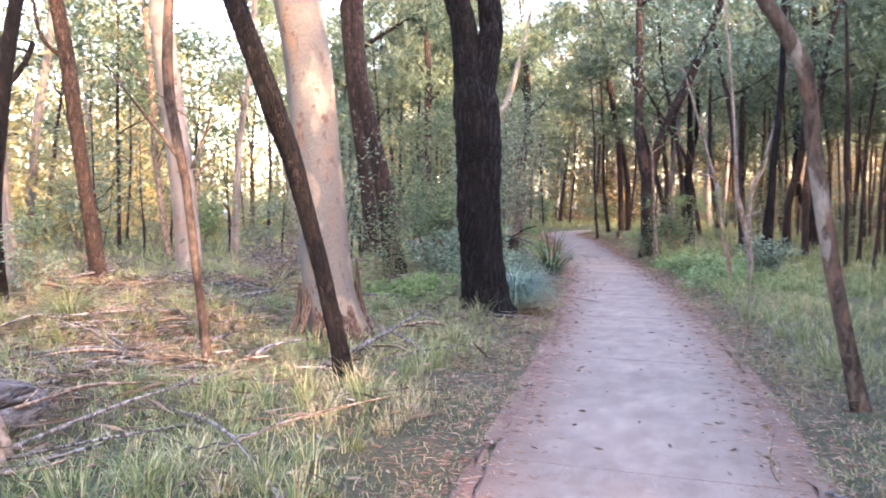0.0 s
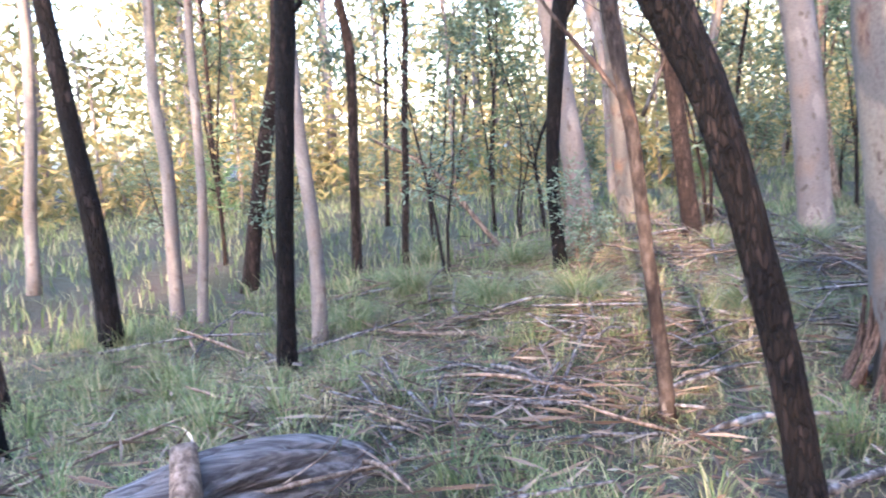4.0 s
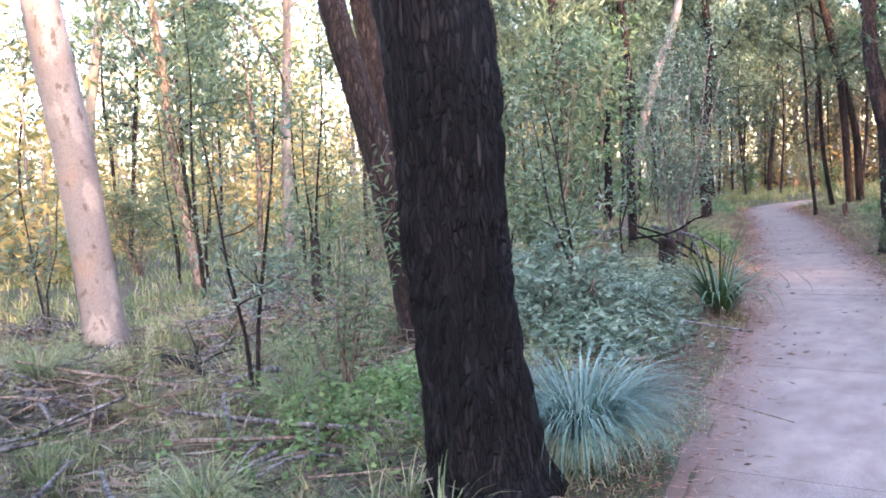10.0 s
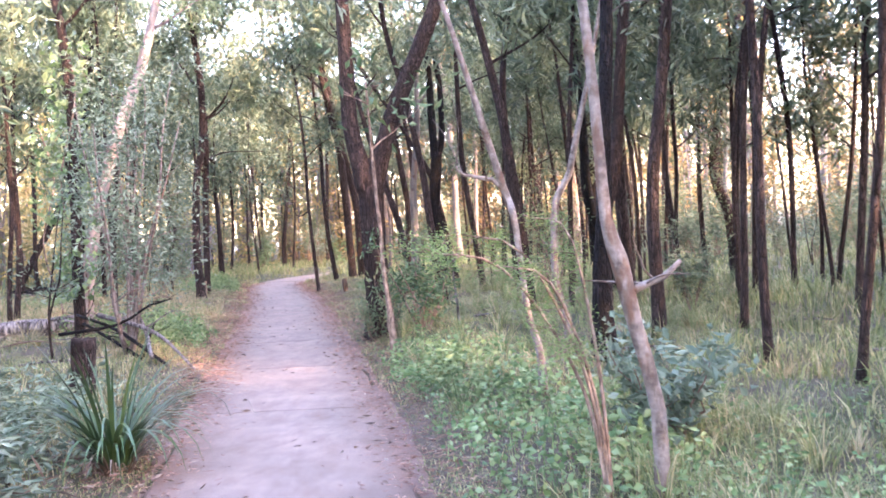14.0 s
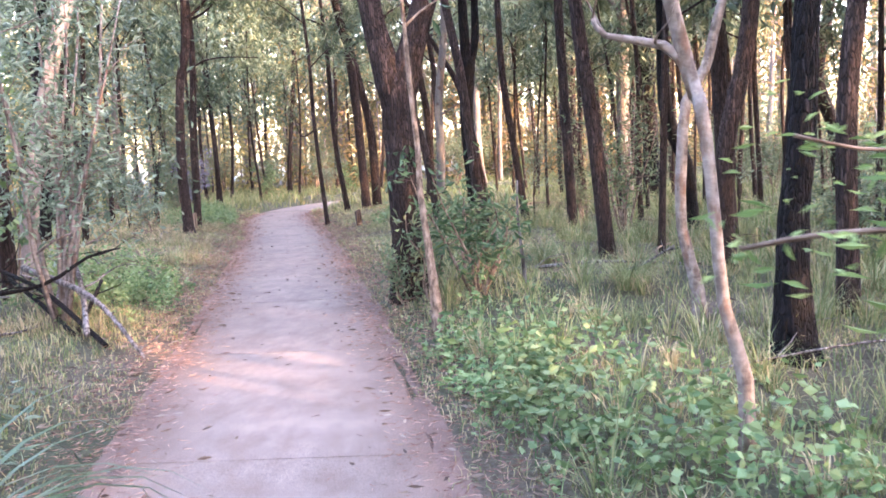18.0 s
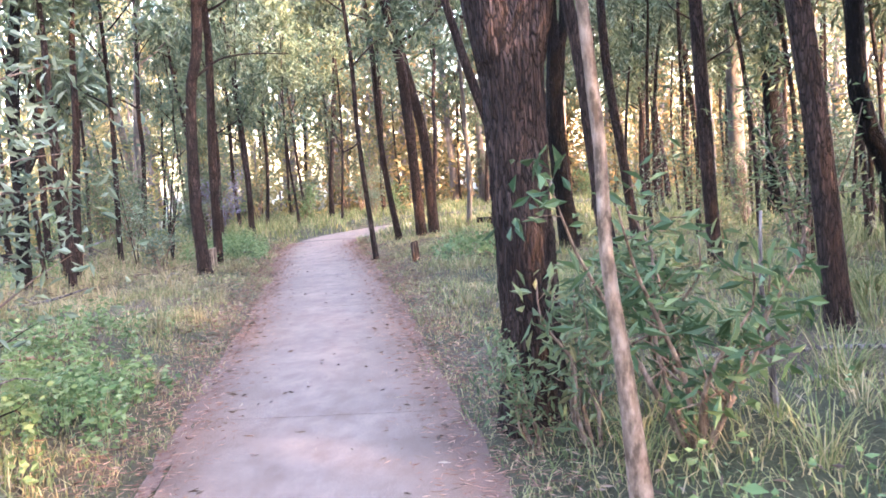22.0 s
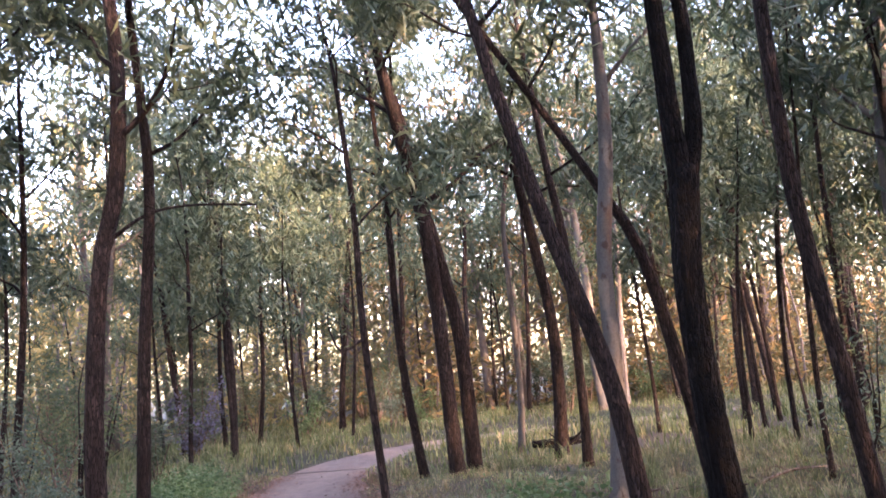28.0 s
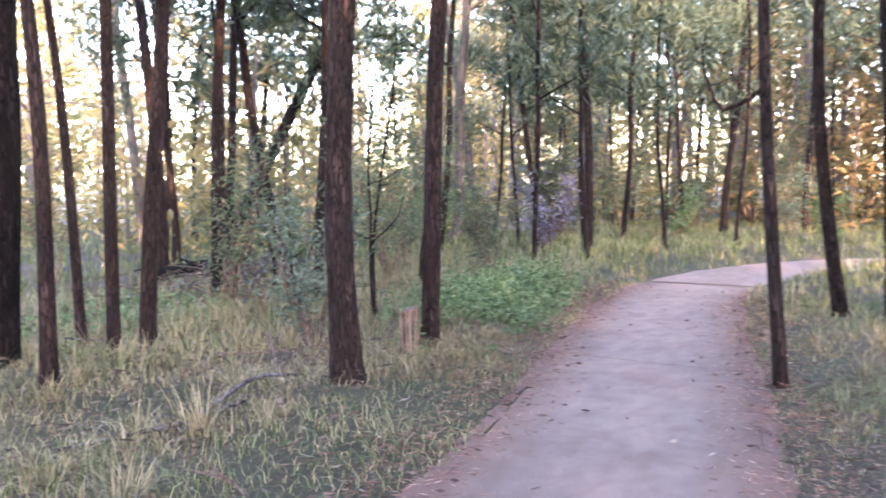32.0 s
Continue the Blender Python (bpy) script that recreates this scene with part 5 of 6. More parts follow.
# ---- things on the forest floor ----
def box_mesh(name, sx, sy, sz, mat, bevel=0.012, slant=0.0):
    bm = bmesh.new()
    bmesh.ops.create_cube(bm, size=1.0)
    for v in bm.verts:
        v.co = Vector((v.co.x * sx, v.co.y * sy, (v.co.z + 0.5) * sz))
        if v.co.z > sz * 0.9:
            v.co.z += slant * v.co.x
    bmesh.ops.bevel(bm, geom=list(bm.edges), offset=bevel, segments=2, affect="EDGES")
    bmesh.ops.subdivide_edges(bm, edges=[e for e in bm.edges if abs(e.verts[0].co.z - e.verts[1].co.z) > sz * 0.5], cuts=5)
    rng = random.Random(name)
    for v in bm.verts:
        v.co += Vector((rng.uniform(-1, 1), rng.uniform(-1, 1), 0)) * 0.004
    me = bpy.data.meshes.new(name)
    bm.to_mesh(me)
    bm.free()
    me.materials.append(mat)
    return me


def bollard(label, x, y, height, w, tilt, wood):
    ob = thing("bollard", label, "post", (x, y, float(ground_z(x, y)) - 0.03), "timber bollards")
    ob.rotation_euler = (tilt, tilt * 0.6, 0.5)
    part("post", box_mesh("post", w, w * 0.92, height, wood, 0.014, 0.25), ob)
    for k in (-1, 1):
        crack = smooth_line([(k * w * 0.2, -w * 0.465, height * 0.3, 0.003), (k * w * 0.24, -w * 0.468, height * 0.6, 0.005), (k * w * 0.2, -w * 0.468, height * 0.96, 0.003)], 0.08)
        part("crack", mesh_of("crack", *tube(crack, 5, 0.1), BARK_BLACK), ob, "dark drying crack")
    return ob


def stump(label, x, y, height, r, mat, seed):
    ob = thing("tree_stump", label, "stump", (x, y, float(ground_z(x, y))))
    rng = np.random.default_rng(seed)
    line = smooth_line([(0, 0, -0.05, r * 1.25), (0.01, 0, height * 0.4, r * 1.02), (0.02, 0.01, height, r)], 0.05)
    v, f = tube(line, 22, 0.08, 9, seed, 0.25)
    top = v[:, 2] > height * 0.9
    v[top, 2] += rng.uniform(-0.02, 0.02, int(top.sum()))
    part("body", mesh_of("body", v, f, mat), ob)
    return ob


def fallen(label, pts, mat, twigs=3, seed=0, name="fallen_branch", sides=7, bury=True, group="fallen branches", rough=0.08):
    """A dead branch lying along pts (x, y, lift, r), lift above the ground."""
    rng = np.random.default_rng(seed)
    p = np.array(pts, float)
    if bury:
        p[:, 2] += ground_z(p[:, 0], p[:, 1]) + p[:, 3] * 0.6
    o = np.array([p[0, 0], p[0, 1], p[0, 2], 0])
    ob = thing(name, label, "branch", o[:3], group)
    line = smooth_line(p, 0.12)
    part("stem", mesh_of("stem", *tube(line - o, sides, rough, 0, seed), mat), ob)
    for k in range(twigs):
        a = line[int(len(line) * rng.uniform(0.25, 0.95))]
        tw = limb_line(a[:3], rng.uniform(0, 6.28), rng.uniform(0.0, 0.5), rng.uniform(0.2, 0.6), max(0.005, a[3] * 0.5), rng)
        part("twig", mesh_of("twig", *tube(tw - o, 5, 0.05, 0, seed), mat), ob)
    return ob


def arched(roots, azimuth, length, width, arch, segs=6, twist=0.0):
    """Long leaves that rise and arch over; all arguments are arrays."""
    n = len(roots)
    out = np.stack([np.cos(azimuth), np.sin(azimuth), np.zeros(n)], 1)
    side = np.stack([-np.sin(azimuth), np.cos(azimuth), np.zeros(n)], 1)
    p = roots.copy()
    ang = np.full(n, 1.45) - arch * 0.12
    rows = []
    for k in range(segs + 1):
        f = k / segs
        w = (width * (1 - f ** 2.2) * (0.6 + 0.8 * min(f * 3, 1) * 0.5) + 0.0008)[:, None]
        rows.append(np.stack([p - side * w * 0.5, p + side * w * 0.5], 1))
        p = p + (length / segs)[:, None] * (out * np.cos(ang)[:, None] + np.array([[0, 0, 1.0]]) * np.sin(ang)[:, None])
        ang = ang - arch / segs * (0.5 + 1.2 * f)
        p[:, 2] = np.maximum(p[:, 2], 0.012)
    v = np.stack(rows, 1).reshape(-1, 3)
    i = np.arange(n)[:, None] * (2 * (segs + 1))
    q = np.concatenate([np.stack([i[:, 0] + 2 * k, i[:, 0] + 2 * k + 1, i[:, 0] + 2 * k + 3, i[:, 0] + 2 * k + 2], 1) for k in range(segs)])
    return v, [q]


def tussock(x, y, n, length, seed, mat, label, az=None):
    rng = np.random.default_rng(seed)
    ob = thing("grass_tussock", label, "grass tussock", (x, y, float(ground_z(x, y))))
    a = rng.uniform(0, 6.28, n)
    r = np.stack([np.cos(a) * rng.uniform(0, 0.1, n), np.sin(a) * rng.uniform(0, 0.1, n), np.full(n, -0.02)], 1)
    a = a + rng.normal(0, 0.5, n)
    part("tuft", mesh_of("tuft", *arched(r, a, length * rng.uniform(0.6, 1.2, n), np.full(n, 0.0055), rng.uniform(1.6, 3.0, n), 7), mat, True), ob)
    m = n // 5
    a = rng.uniform(0, 6.28, m)
    r = np.stack([np.cos(a) * 0.07, np.sin(a) * 0.07, np.full(m, -0.02)], 1)
    part("dead_tuft", mesh_of("dead_tuft", *arched(r, a, length * rng.uniform(0.35, 0.8, m), np.full(m, 0.006), rng.uniform(2.2, 3.0, m), 6), GRASS_DRY, True), ob, "dry straw-coloured lower blades")
    return ob


def strap_plant(x, y, seed):
    rng = np.random.default_rng(seed)
    ob = thing("strap_leaved_plant", "clump of long dark green strap leaves at the path edge", "plant", (x, y, float(ground_z(x, y))))
    for k in range(84):
        a = rng.uniform(0, 6.28)
        up = k < 16
        r = np.array([[math.cos(a) * rng.uniform(0, 0.09), math.sin(a) * rng.uniform(0, 0.09), -0.02]])
        ln = rng.uniform(0.8, 1.25) if up else rng.uniform(0.7, 1.3)
        arch = rng.uniform(0.2, 1.2) if up else rng.uniform(1.6, 2.9)
        v, f = arched(r, np.array([a]), np.array([ln]), np.array([rng.uniform(0.02, 0.034)]), np.array([arch]), 8)
        part("leaf", mesh_of("leaf", v, f, STRAP, True), ob)
    m = 60
    a = rng.uniform(0, 6.28, m)
    r = np.stack([np.cos(a) * 0.1, np.sin(a) * 0.1, np.full(m, -0.02)], 1)
    part("dead_leaves", mesh_of("dead_leaves", *arched(r, a, rng.uniform(0.25, 0.55, m), np.full(m, 0.016), rng.uniform(2.2, 3.0, m), 6), LITTER, True), ob, "brown withered lower leaves")


def herbs(label, n, spots, seed, mat=LEAF_HERB, height=0.26, ll=0.045, lw=0.028, clear=0.95):
    """Patches of low broad-leaved weeds round spots (x, y, reach)."""
    rng = np.random.default_rng(seed)
    s = np.array(spots)[rng.integers(0, len(spots), n)]
    x = s[:, 0] + rng.normal(0, 1, n) * s[:, 2] * 0.5
    y = s[:, 1] + rng.normal(0, 1, n) * s[:, 2] * 0.8
    d = off_path(x, y)
    ok = d > clear + rng.uniform(0, 0.2, n)
    x, y, d = x[ok], y[ok], d[ok]
    h = height * rng.uniform(0.4, 1.3, len(x)) * (0.6 + 0.4 * step(0.9, 1.6, d))
    base = np.stack([x, y, ground_z(x, y, d)], 1)
    pieces = [blades(base, h, np.full(len(x), 0.006), rng, 0.25, 0.1)]
    cs = []
    for q in range(7):
        f = 0.3 + 0.7 * q / 6
        cs.append(base + np.stack([rng.normal(0, 0.035, len(x)), rng.normal(0, 0.035, len(x)), h * f], 1))
    v, f = leaves(np.vstack(cs), ll, lw, rng, 0.08, 0.1, 0.55)
    pieces.append((v, f))
    return tagged(new("weeds", mesh_of("weeds", *joined(pieces), mat, False)), label, "weeds", "", "stuff")


# the grey log with its loose slab of bark
def grey_log(ax, ay, bx, by, r):
    o = np.array([ax, ay, float(ground_z(ax, ay)) - 0.05, 0])
    ob = thing("fallen_log", "weathered grey hollow log with deep dark cracks, lying in grass", "log", o[:3])
    d = np.array([bx - ax, by - ay])
    pts = [(ax, ay, o[2] + r * 0.45, r * 1.05), (ax + d[0] * 0.35, ay + d[1] * 0.35, o[2] + r * 0.72, r * 1.08), (ax + d[0] * 0.7, ay + d[1] * 0.7, o[2] + r * 0.6, r), (bx, by, o[2] + r * 0.2, r * 0.75)]
    line = smooth_line(pts, 0.03) - o
    v, f = tube(line, 96, 0.1, 0, 5)
    # long drying cracks cut into the round
    n = len(line)
    grid = v[:n * 96].reshape(n, 96, 3)
    axis = line[:, None, :3]
    ang = np.linspace(0, 2 * np.pi, 96, endpoint=False)[None]
    along = np.linspace(0, 1, n)[:, None]
    rng = np.random.default_rng(8)
    deep = np.zeros((n, 96))
    for k in range(9):
        a0, mid, reach = rng.uniform(0, 6.28), rng.uniform(0.1, 0.9), rng.uniform(0.2, 0.5)
        run = a0 + 0.12 * np.sin(along * rng.uniform(4, 9) + k)
        off = np.abs((ang - run + np.pi) % (2 * np.pi) - np.pi)
        deep = np.maximum(deep, rng.uniform(0.16, 0.42) * np.exp(-(off / 0.06) ** 4) * np.clip(1.6 - ((along - mid) / reach) ** 2 * 1.6, 0, 1))
    v[:n * 96] = (axis + (grid - axis) * (1 - deep[..., None])).reshape(-1, 3)
    part("body", mesh_of("body", v, f, WOOD_LOG), ob)
    side = np.array([-d[1], d[0]]) / np.hypot(*d)
    c = [(ax + 0.3, ay + 0.2, o[2] + 0.02, 0.05), (ax + 0.14, ay + 0.22, o[2] + 0.26, 0.055), (ax - 0.07, ay + 0.24, o[2] + 0.4, 0.05)]
    v, f = tube(smooth_line(c, 0.05) - o, 12, 0.2, 3, 8)
    part("bark_slab", mesh_of("bark_slab", v, f, BARK_BROWN), ob, "loose brown slab of bark leaning on the log")
    return ob


def vine(label, x, y, z0, z1, r, n, seed, ll=0.14, lw=0.09, tx=0.0, ty=0.0):
    rng = np.random.default_rng(seed)
    ob = thing("climbing_vine", label, "vine", (x, y, float(ground_z(x, y))))
    t = np.linspace(0, 1, 30)
    spiral = np.stack([tx * t + (r + 0.01) * np.cos(9 * t + seed), ty * t + (r + 0.01) * np.sin(9 * t + seed), t * z1, np.full(30, 0.012)], 1)
    part("stem", mesh_of("stem", *tube(spiral, 6, 0.1), BARK_BROWN), ob)
    z = rng.uniform(z0, z1, n)
    a = rng.uniform(0, 6.28, n)
    rr = r + rng.uniform(0.02, 0.2, n)
    c = np.stack([tx * z / z1 + rr * np.cos(a), ty * z / z1 + rr * np.sin(a), z], 1)
    part("leaves", mesh_of("leaves", *leaves(c, ll, lw, rng, 0.45, 0.1), LEAF_HERB, False), ob)


def bark_strips_at(x, y, r, n, seed):
    """Loose plates and curls of bark standing off the foot of a smooth gum, wider below."""
    rng = np.random.default_rng(seed)
    gz = float(ground_z(x, y))
    for k in range(n):
        a = rng.uniform(-2.3, 0.9)
        h, z0 = rng.uniform(0.18, 0.62), rng.uniform(-0.04, 0.12)
        w = rng.uniform(0.018, 0.05)
        o = np.array([x + math.cos(a) * r, y + math.sin(a) * r, gz])
        ob = thing("bark_strip", "curled brown strip of peeling bark at a gum's foot", "bark", o, "peeling bark strips")
        stand, turn = rng.uniform(0.006, 0.05), rng.normal(0, 0.12)
        rows = []
        for q in range(7):
            f = q / 6
            z = z0 + h * f
            girth = (r + 0.02 - 0.09 * z) * (1 + 0.31 * math.exp(-max(z, 0) / 0.16)) + 0.02 + stand * (1 - f) ** 2 + 0.02 * math.sin(3 * f + k) * (1 - f)
            half = w * (1 - 0.75 * f ** 3) / girth
            for s in (-1, -0.4, 0.4, 1):
                b = a + turn * f + s * half
                out = girth + 0.012 * (1 - s * s)
                for thick in (0.0, 0.007):
                    rows.append((x + math.cos(b) * (out + thick), y + math.sin(b) * (out + thick), gz + z + rng.normal(0, 0.004)))
        v = np.array(rows) - o
        g = np.arange(len(v)).reshape(7, 4, 2)
        f = [np.stack([g[:-1, :-1, 1], g[:-1, 1:, 1], g[1:, 1:, 1], g[1:, :-1, 1]], -1).reshape(-1, 4), np.stack([g[:-1, :-1, 0], g[1:, :-1, 0], g[1:, 1:, 0], g[:-1, 1:, 0]], -1).reshape(-1, 4)]
        f += [np.stack([g[:-1, s, 0], g[:-1, s, 1], g[1:, s, 1], g[1:, s, 0]], -1)[:, ::(1 if s else -1)] for s in (0, 3)]
        f += [np.stack([g[q, :-1, 0], g[q, 1:, 0], g[q, 1:, 1], g[q, :-1, 1]], -1)[:, ::(1 if q else -1)] for q in (0, 6)]
        part("strip", mesh_of("strip", v, f, BARK_STRIP), ob)


bark_strips_at(-3.10, 6.96, 0.275, 30, 66)
grey_log(-3.26, 3.09, -3.59, 4.09, 0.19)
tussock(-2.08, 9.76, 1500, 0.8, 61, GRASS_BLUE, "large arching blue-green grass tussock beside a dark trunk")
chance = np.random.default_rng(64)
for k, (x, y, n, ln) in enumerate(((-5.6, 6.4, 420, 0.6), (-4.6, 7.2, 380, 0.55), (-5.2, 7.9, 340, 0.5), (-6.4, 6.0, 360, 0.6), (-7.4, 5.6, 320, 0.55), (-4.0, 9.6, 300, 0.5), (-5.9, 9.0, 320, 0.55), (-3.2, 8.2, 240, 0.42), (-4.9, 10.6, 300, 0.5), (-7.9, 7.0, 300, 0.55), (-6.8, 4.9, 260, 0.5), (-9.0, 6.4, 300, 0.6), (0.9, 14.2, 220, 0.5), (1.7, 16.2, 260, 0.55), (0.4, 19.2, 240, 0.5), (2.2, 18.6, 260, 0.55), (-0.2, 21.2, 240, 0.5), (1.2, 22.6, 260, 0.5))):
    tussock(x, y, n, ln * chance.uniform(0.9, 1.1), 640 + k, GRASS, "arching green grass tussock on the forest floor")
strap_plant(-2.6, 14.2, 62)
bollard("short grey-brown square timber bollard by the path", -7.12, 29.2, 0.4, 0.15, 0.03, WOOD_POST)
bollard("short dark timber bollard in the grass", -3.42, 28.4, 0.35, 0.105, -0.04, WOOD_DARK)
stump("short dark stump behind strap leaves", -3.88, 16.4, 0.52, 0.1, BARK_OAK, 63)


def clumps(label, n, x0, x1, y0, y1, length, mat, seed, clear=1.25, each=40):
    """Knee-high tufts of long grass strewn over the ground."""
    rng = np.random.default_rng(seed)
    x, y = rng.uniform(x0, x1, n), rng.uniform(y0, y1, n)
    ok = off_path(x, y) > clear
    x, y = x[ok], y[ok]
    k = np.repeat(np.arange(len(x)), each)
    size = rng.uniform(0.5, 1.25, len(x))[k]
    a = rng.uniform(0, 6.28, len(k))
    r = np.stack([np.cos(a) * 0.08 * size * rng.random(len(k)), np.sin(a) * 0.08 * size * rng.random(len(k)), np.zeros(len(k))], 1)
    v, f = arched(r, a + rng.normal(0, 0.5, len(k)), length * size * rng.uniform(0.6, 1.2, len(k)), np.full(len(k), 0.006), rng.uniform(0.7, 2.4, len(k)), 4)
    v = v.reshape(len(k), -1, 3) + np.stack([x[k], y[k], ground_z(x, y)[k] - 0.02], 1)[:, None]
    return tagged(new("long_grass", mesh_of("long_grass", v.reshape(-1, 3), f, mat)), label, "grass", "", "stuff")


clumps("long tufts of green grass among dead leaves", 480, -8.5, -1.2, 2.5, 13, 0.3, GRASS, 711)
clumps("straw-coloured dead grass tufts", 230, -7.5, -1.2, 2.5, 13, 0.2, GRASS_DRY, 712)
clumps("long pale grass tufts beside the path", 420, -1.5, 5, 6, 32, 0.42, GRASS, 713)
clumps("straw-coloured dead grass tufts", 460, -9, 4, 9, 33, 0.26, GRASS_DRY, 714)
clumps("straw-coloured dead grass tufts", 300, -12.5, -6.5, 20, 35, 0.34, GRASS_DRY, 715)

# weeds
herbs("fresh green weeds on the grassy verge", 700, [(-4.57, 20.32, 0.7), (-5.82, 21.97, 0.8), (-10.27, 28.26, 0.9)], 76, LEAF_HERB, 0.3, 0.06, 0.035)
herbs("low green weeds along the path verge", 560, [(1.08, 13.10, 1.6), (-0.62, 14.53, 1.2), (-1.00, 16.46, 1.2), (-1.11, 17.19, 0.9)], 71)
herbs("grey-green low weeds by the path", 1300, [(-2.9, 12.0, 0.5), (-3.3, 13.0, 0.7), (-4.01, 14.69, 1.0), (-3.47, 12.61, 0.7)], 72, LEAF_BLUE, 0.3, 0.09, 0.035)
herbs("fresh green low weeds under a dark trunk", 420, [(-3.44, 9.71, 0.6)], 73, LEAF_LIGHT, 0.2, 0.05, 0.035)
herbs("bright green weeds beside a bollard", 800, [(-7.35, 31.08, 0.8), (-7.94, 32.57, 0.8)], 74, LEAF_HERB, 0.32, 0.07, 0.035)
herbs("broad-leaved nettle-like weeds at the verge", 260, [(-0.19, 14.84, 0.7), (0.16, 15.32, 0.6), (-0.1, 13.1, 0.6), (0.4, 13.3, 0.7), (0.35, 14.8, 0.7)], 75, LEAF_HERB, 0.3, 0.06, 0.04)
herbs("lush broad-leaved green weeds at the foot of a sapling", 170, [(-1.2, 17.5, 0.5), (-0.9, 16.6, 0.55), (-0.55, 17.05, 0.5), (-0.45, 16.2, 0.45)], 77, LEAF_HERB, 0.28, 0.07, 0.042)
herbs("scattered broad-leaved weeds in the grass", 90, [(-2.8, 29.0, 0.6), (-2.4, 28.1, 0.6)], 78, LEAF_HERB, 0.26, 0.08, 0.05)

# shrubs and saplings near the path
bush_a = shrub("leafy young gum shrub with a leaning stem", LEAF_GUM, 2.75, 7, 2600, 0.12, 0.04, 81, 0.4, 0.5)
settle_first(bush_a, -5.4, 16.0, 1.0)
bush_b = shrub("tall grey-leaved shrub with pale bare stems", LEAF_BLUE, 3.7, 8, 4200, 0.09, 0.03, 82, 0.35, 0.42, bark_m=BARK_MOTTLE)
settle_first(bush_b, -4.55, 18.9, 2.0)
bush_c = shrub("low blue-grey leafy shrub at the verge", LEAF_BLUE, 0.75, 9, 760, 0.1, 0.045, 83, 0.1, 0.9)
settle_first(bush_c, -3.22, 12.02, 0.4)
for x, y, turn, size in ((-3.75, 12.75, 1.9, 0.9), (-2.95, 12.75, 3.3, 0.6), (-3.9, 11.5, 5.2, 0.8)):
    put(bush_c, x, y, turn, size)
put(bush_c, 0.86, 13.85, 2.2, 0.9)


def wattle(x, y, seed):
    """A young wattle whose stems arch over the path edge and end in feathery twigs of small leaflets."""
    rng = np.random.default_rng(seed)
    gz = float(ground_z(x, y))
    ob = thing("wattle_sapling", "feathery bright green young wattle leaning over the path edge", "sapling", (x, y, gz))
    centres = []
    for tx, ty, tz in ((-0.8, -0.28, 1.27), (-0.62, 0.02, 1.33), (-0.45, -0.42, 1.2), (-0.2, 0.2, 1.38)):
        line = smooth_line([(0, 0, -0.05, 0.012), (tx * 0.15, ty * 0.15, tz * 0.5, 0.009), (tx * 0.55, ty * 0.55, tz * 0.92, 0.006), (tx, ty, tz, 0.003)], 0.08)
        pieces = [tube(line, 6, 0.05, 0, seed)]
        for q in range(9):
            p = line[int(len(line) * rng.uniform(0.55, 0.99))]
            tw = limb_line(p[:3], math.atan2(ty, tx) + rng.normal(0, 0.8), rng.normal(0.05, 0.3), rng.uniform(0.14, 0.32), 0.003, rng)
            pieces.append(tube(tw, 3))
            centres += list(tw[:, :3])
        part("stem", mesh_of("stem", *joined(pieces), BARK_BROWN), ob)
    c = np.array(centres)[rng.integers(0, len(centres), 5200)] + rng.normal(0, 0.026, (5200, 3))
    part("foliage", mesh_of("foliage", *leaves(c, 0.022, 0.0045, rng, 0.05, 0.1, 0.6), LEAF_LIGHT, False), ob)


wattle(0.35, 12.75, 84)
bush_f = shrub("straggly dark leafy bush at a trunk's foot", LEAF_GUM, 1.0, 5, 380, 0.11, 0.032, 85, 0.3, 0.7)
settle_first(bush_f, -1.3, 19.25, 1.5)
put(bush_f, -1.55, 19.5, 3.0, 0.6)
put(bush_f, -0.9, 19.9, 4.4, 0.9)
bush_s = shrub("sapling with long broad green leaves beside the path", LEAF_BROAD, 1.1, 7, 460, 0.12, 0.034, 89, 0.3, 0.8, flat=0.4)
settle_first(bush_s, -0.90, 18.96, 0.3)
put(bush_a, -4.71, 14.81, 3.1, 1.05)
put(BUSHES[1], -3.82, 9.84, 1.0, 0.55)
put(BUSHES[0], -6.97, 7.25, 2.0, 0.6)
put(BUSHES[0], -8.03, 13.46, 3.0, 0.7)
put(BUSHES[1], -9.83, 17.72, 4.0, 0.6)
put(SAPLINGS[1], -11.03, 14.76, 5.0, 0.7)
put(BUSHES[1], -18.80, 38.96, 1.0, 0.8)
put(BUSHES[1], -15.40, 38.11, 2.0, 0.9)
put(BUSHES[0], -18.32, 36.35, 3.0, 0.8)
put(BUSHES[1], -14.15, 38.61, 4.0, 0.85)
bush_p = shrub("distant bush covered in purple blossom", LEAF_PURPLE, 1.8, 7, 700, 0.12, 0.06, 86, 0.1, 0.7)
settle_first(bush_p, -10.55, 38.47, 0.2)
vine("leafy dark green vine climbing a trunk", -5.86, 20.37, 0.6, 4.2, 0.12, 420, 87)
vine("leafy vine on a tall pale trunk", -7.22, 22.26, 1.6, 3.3, 0.1, 160, 88, 0.12, 0.08)

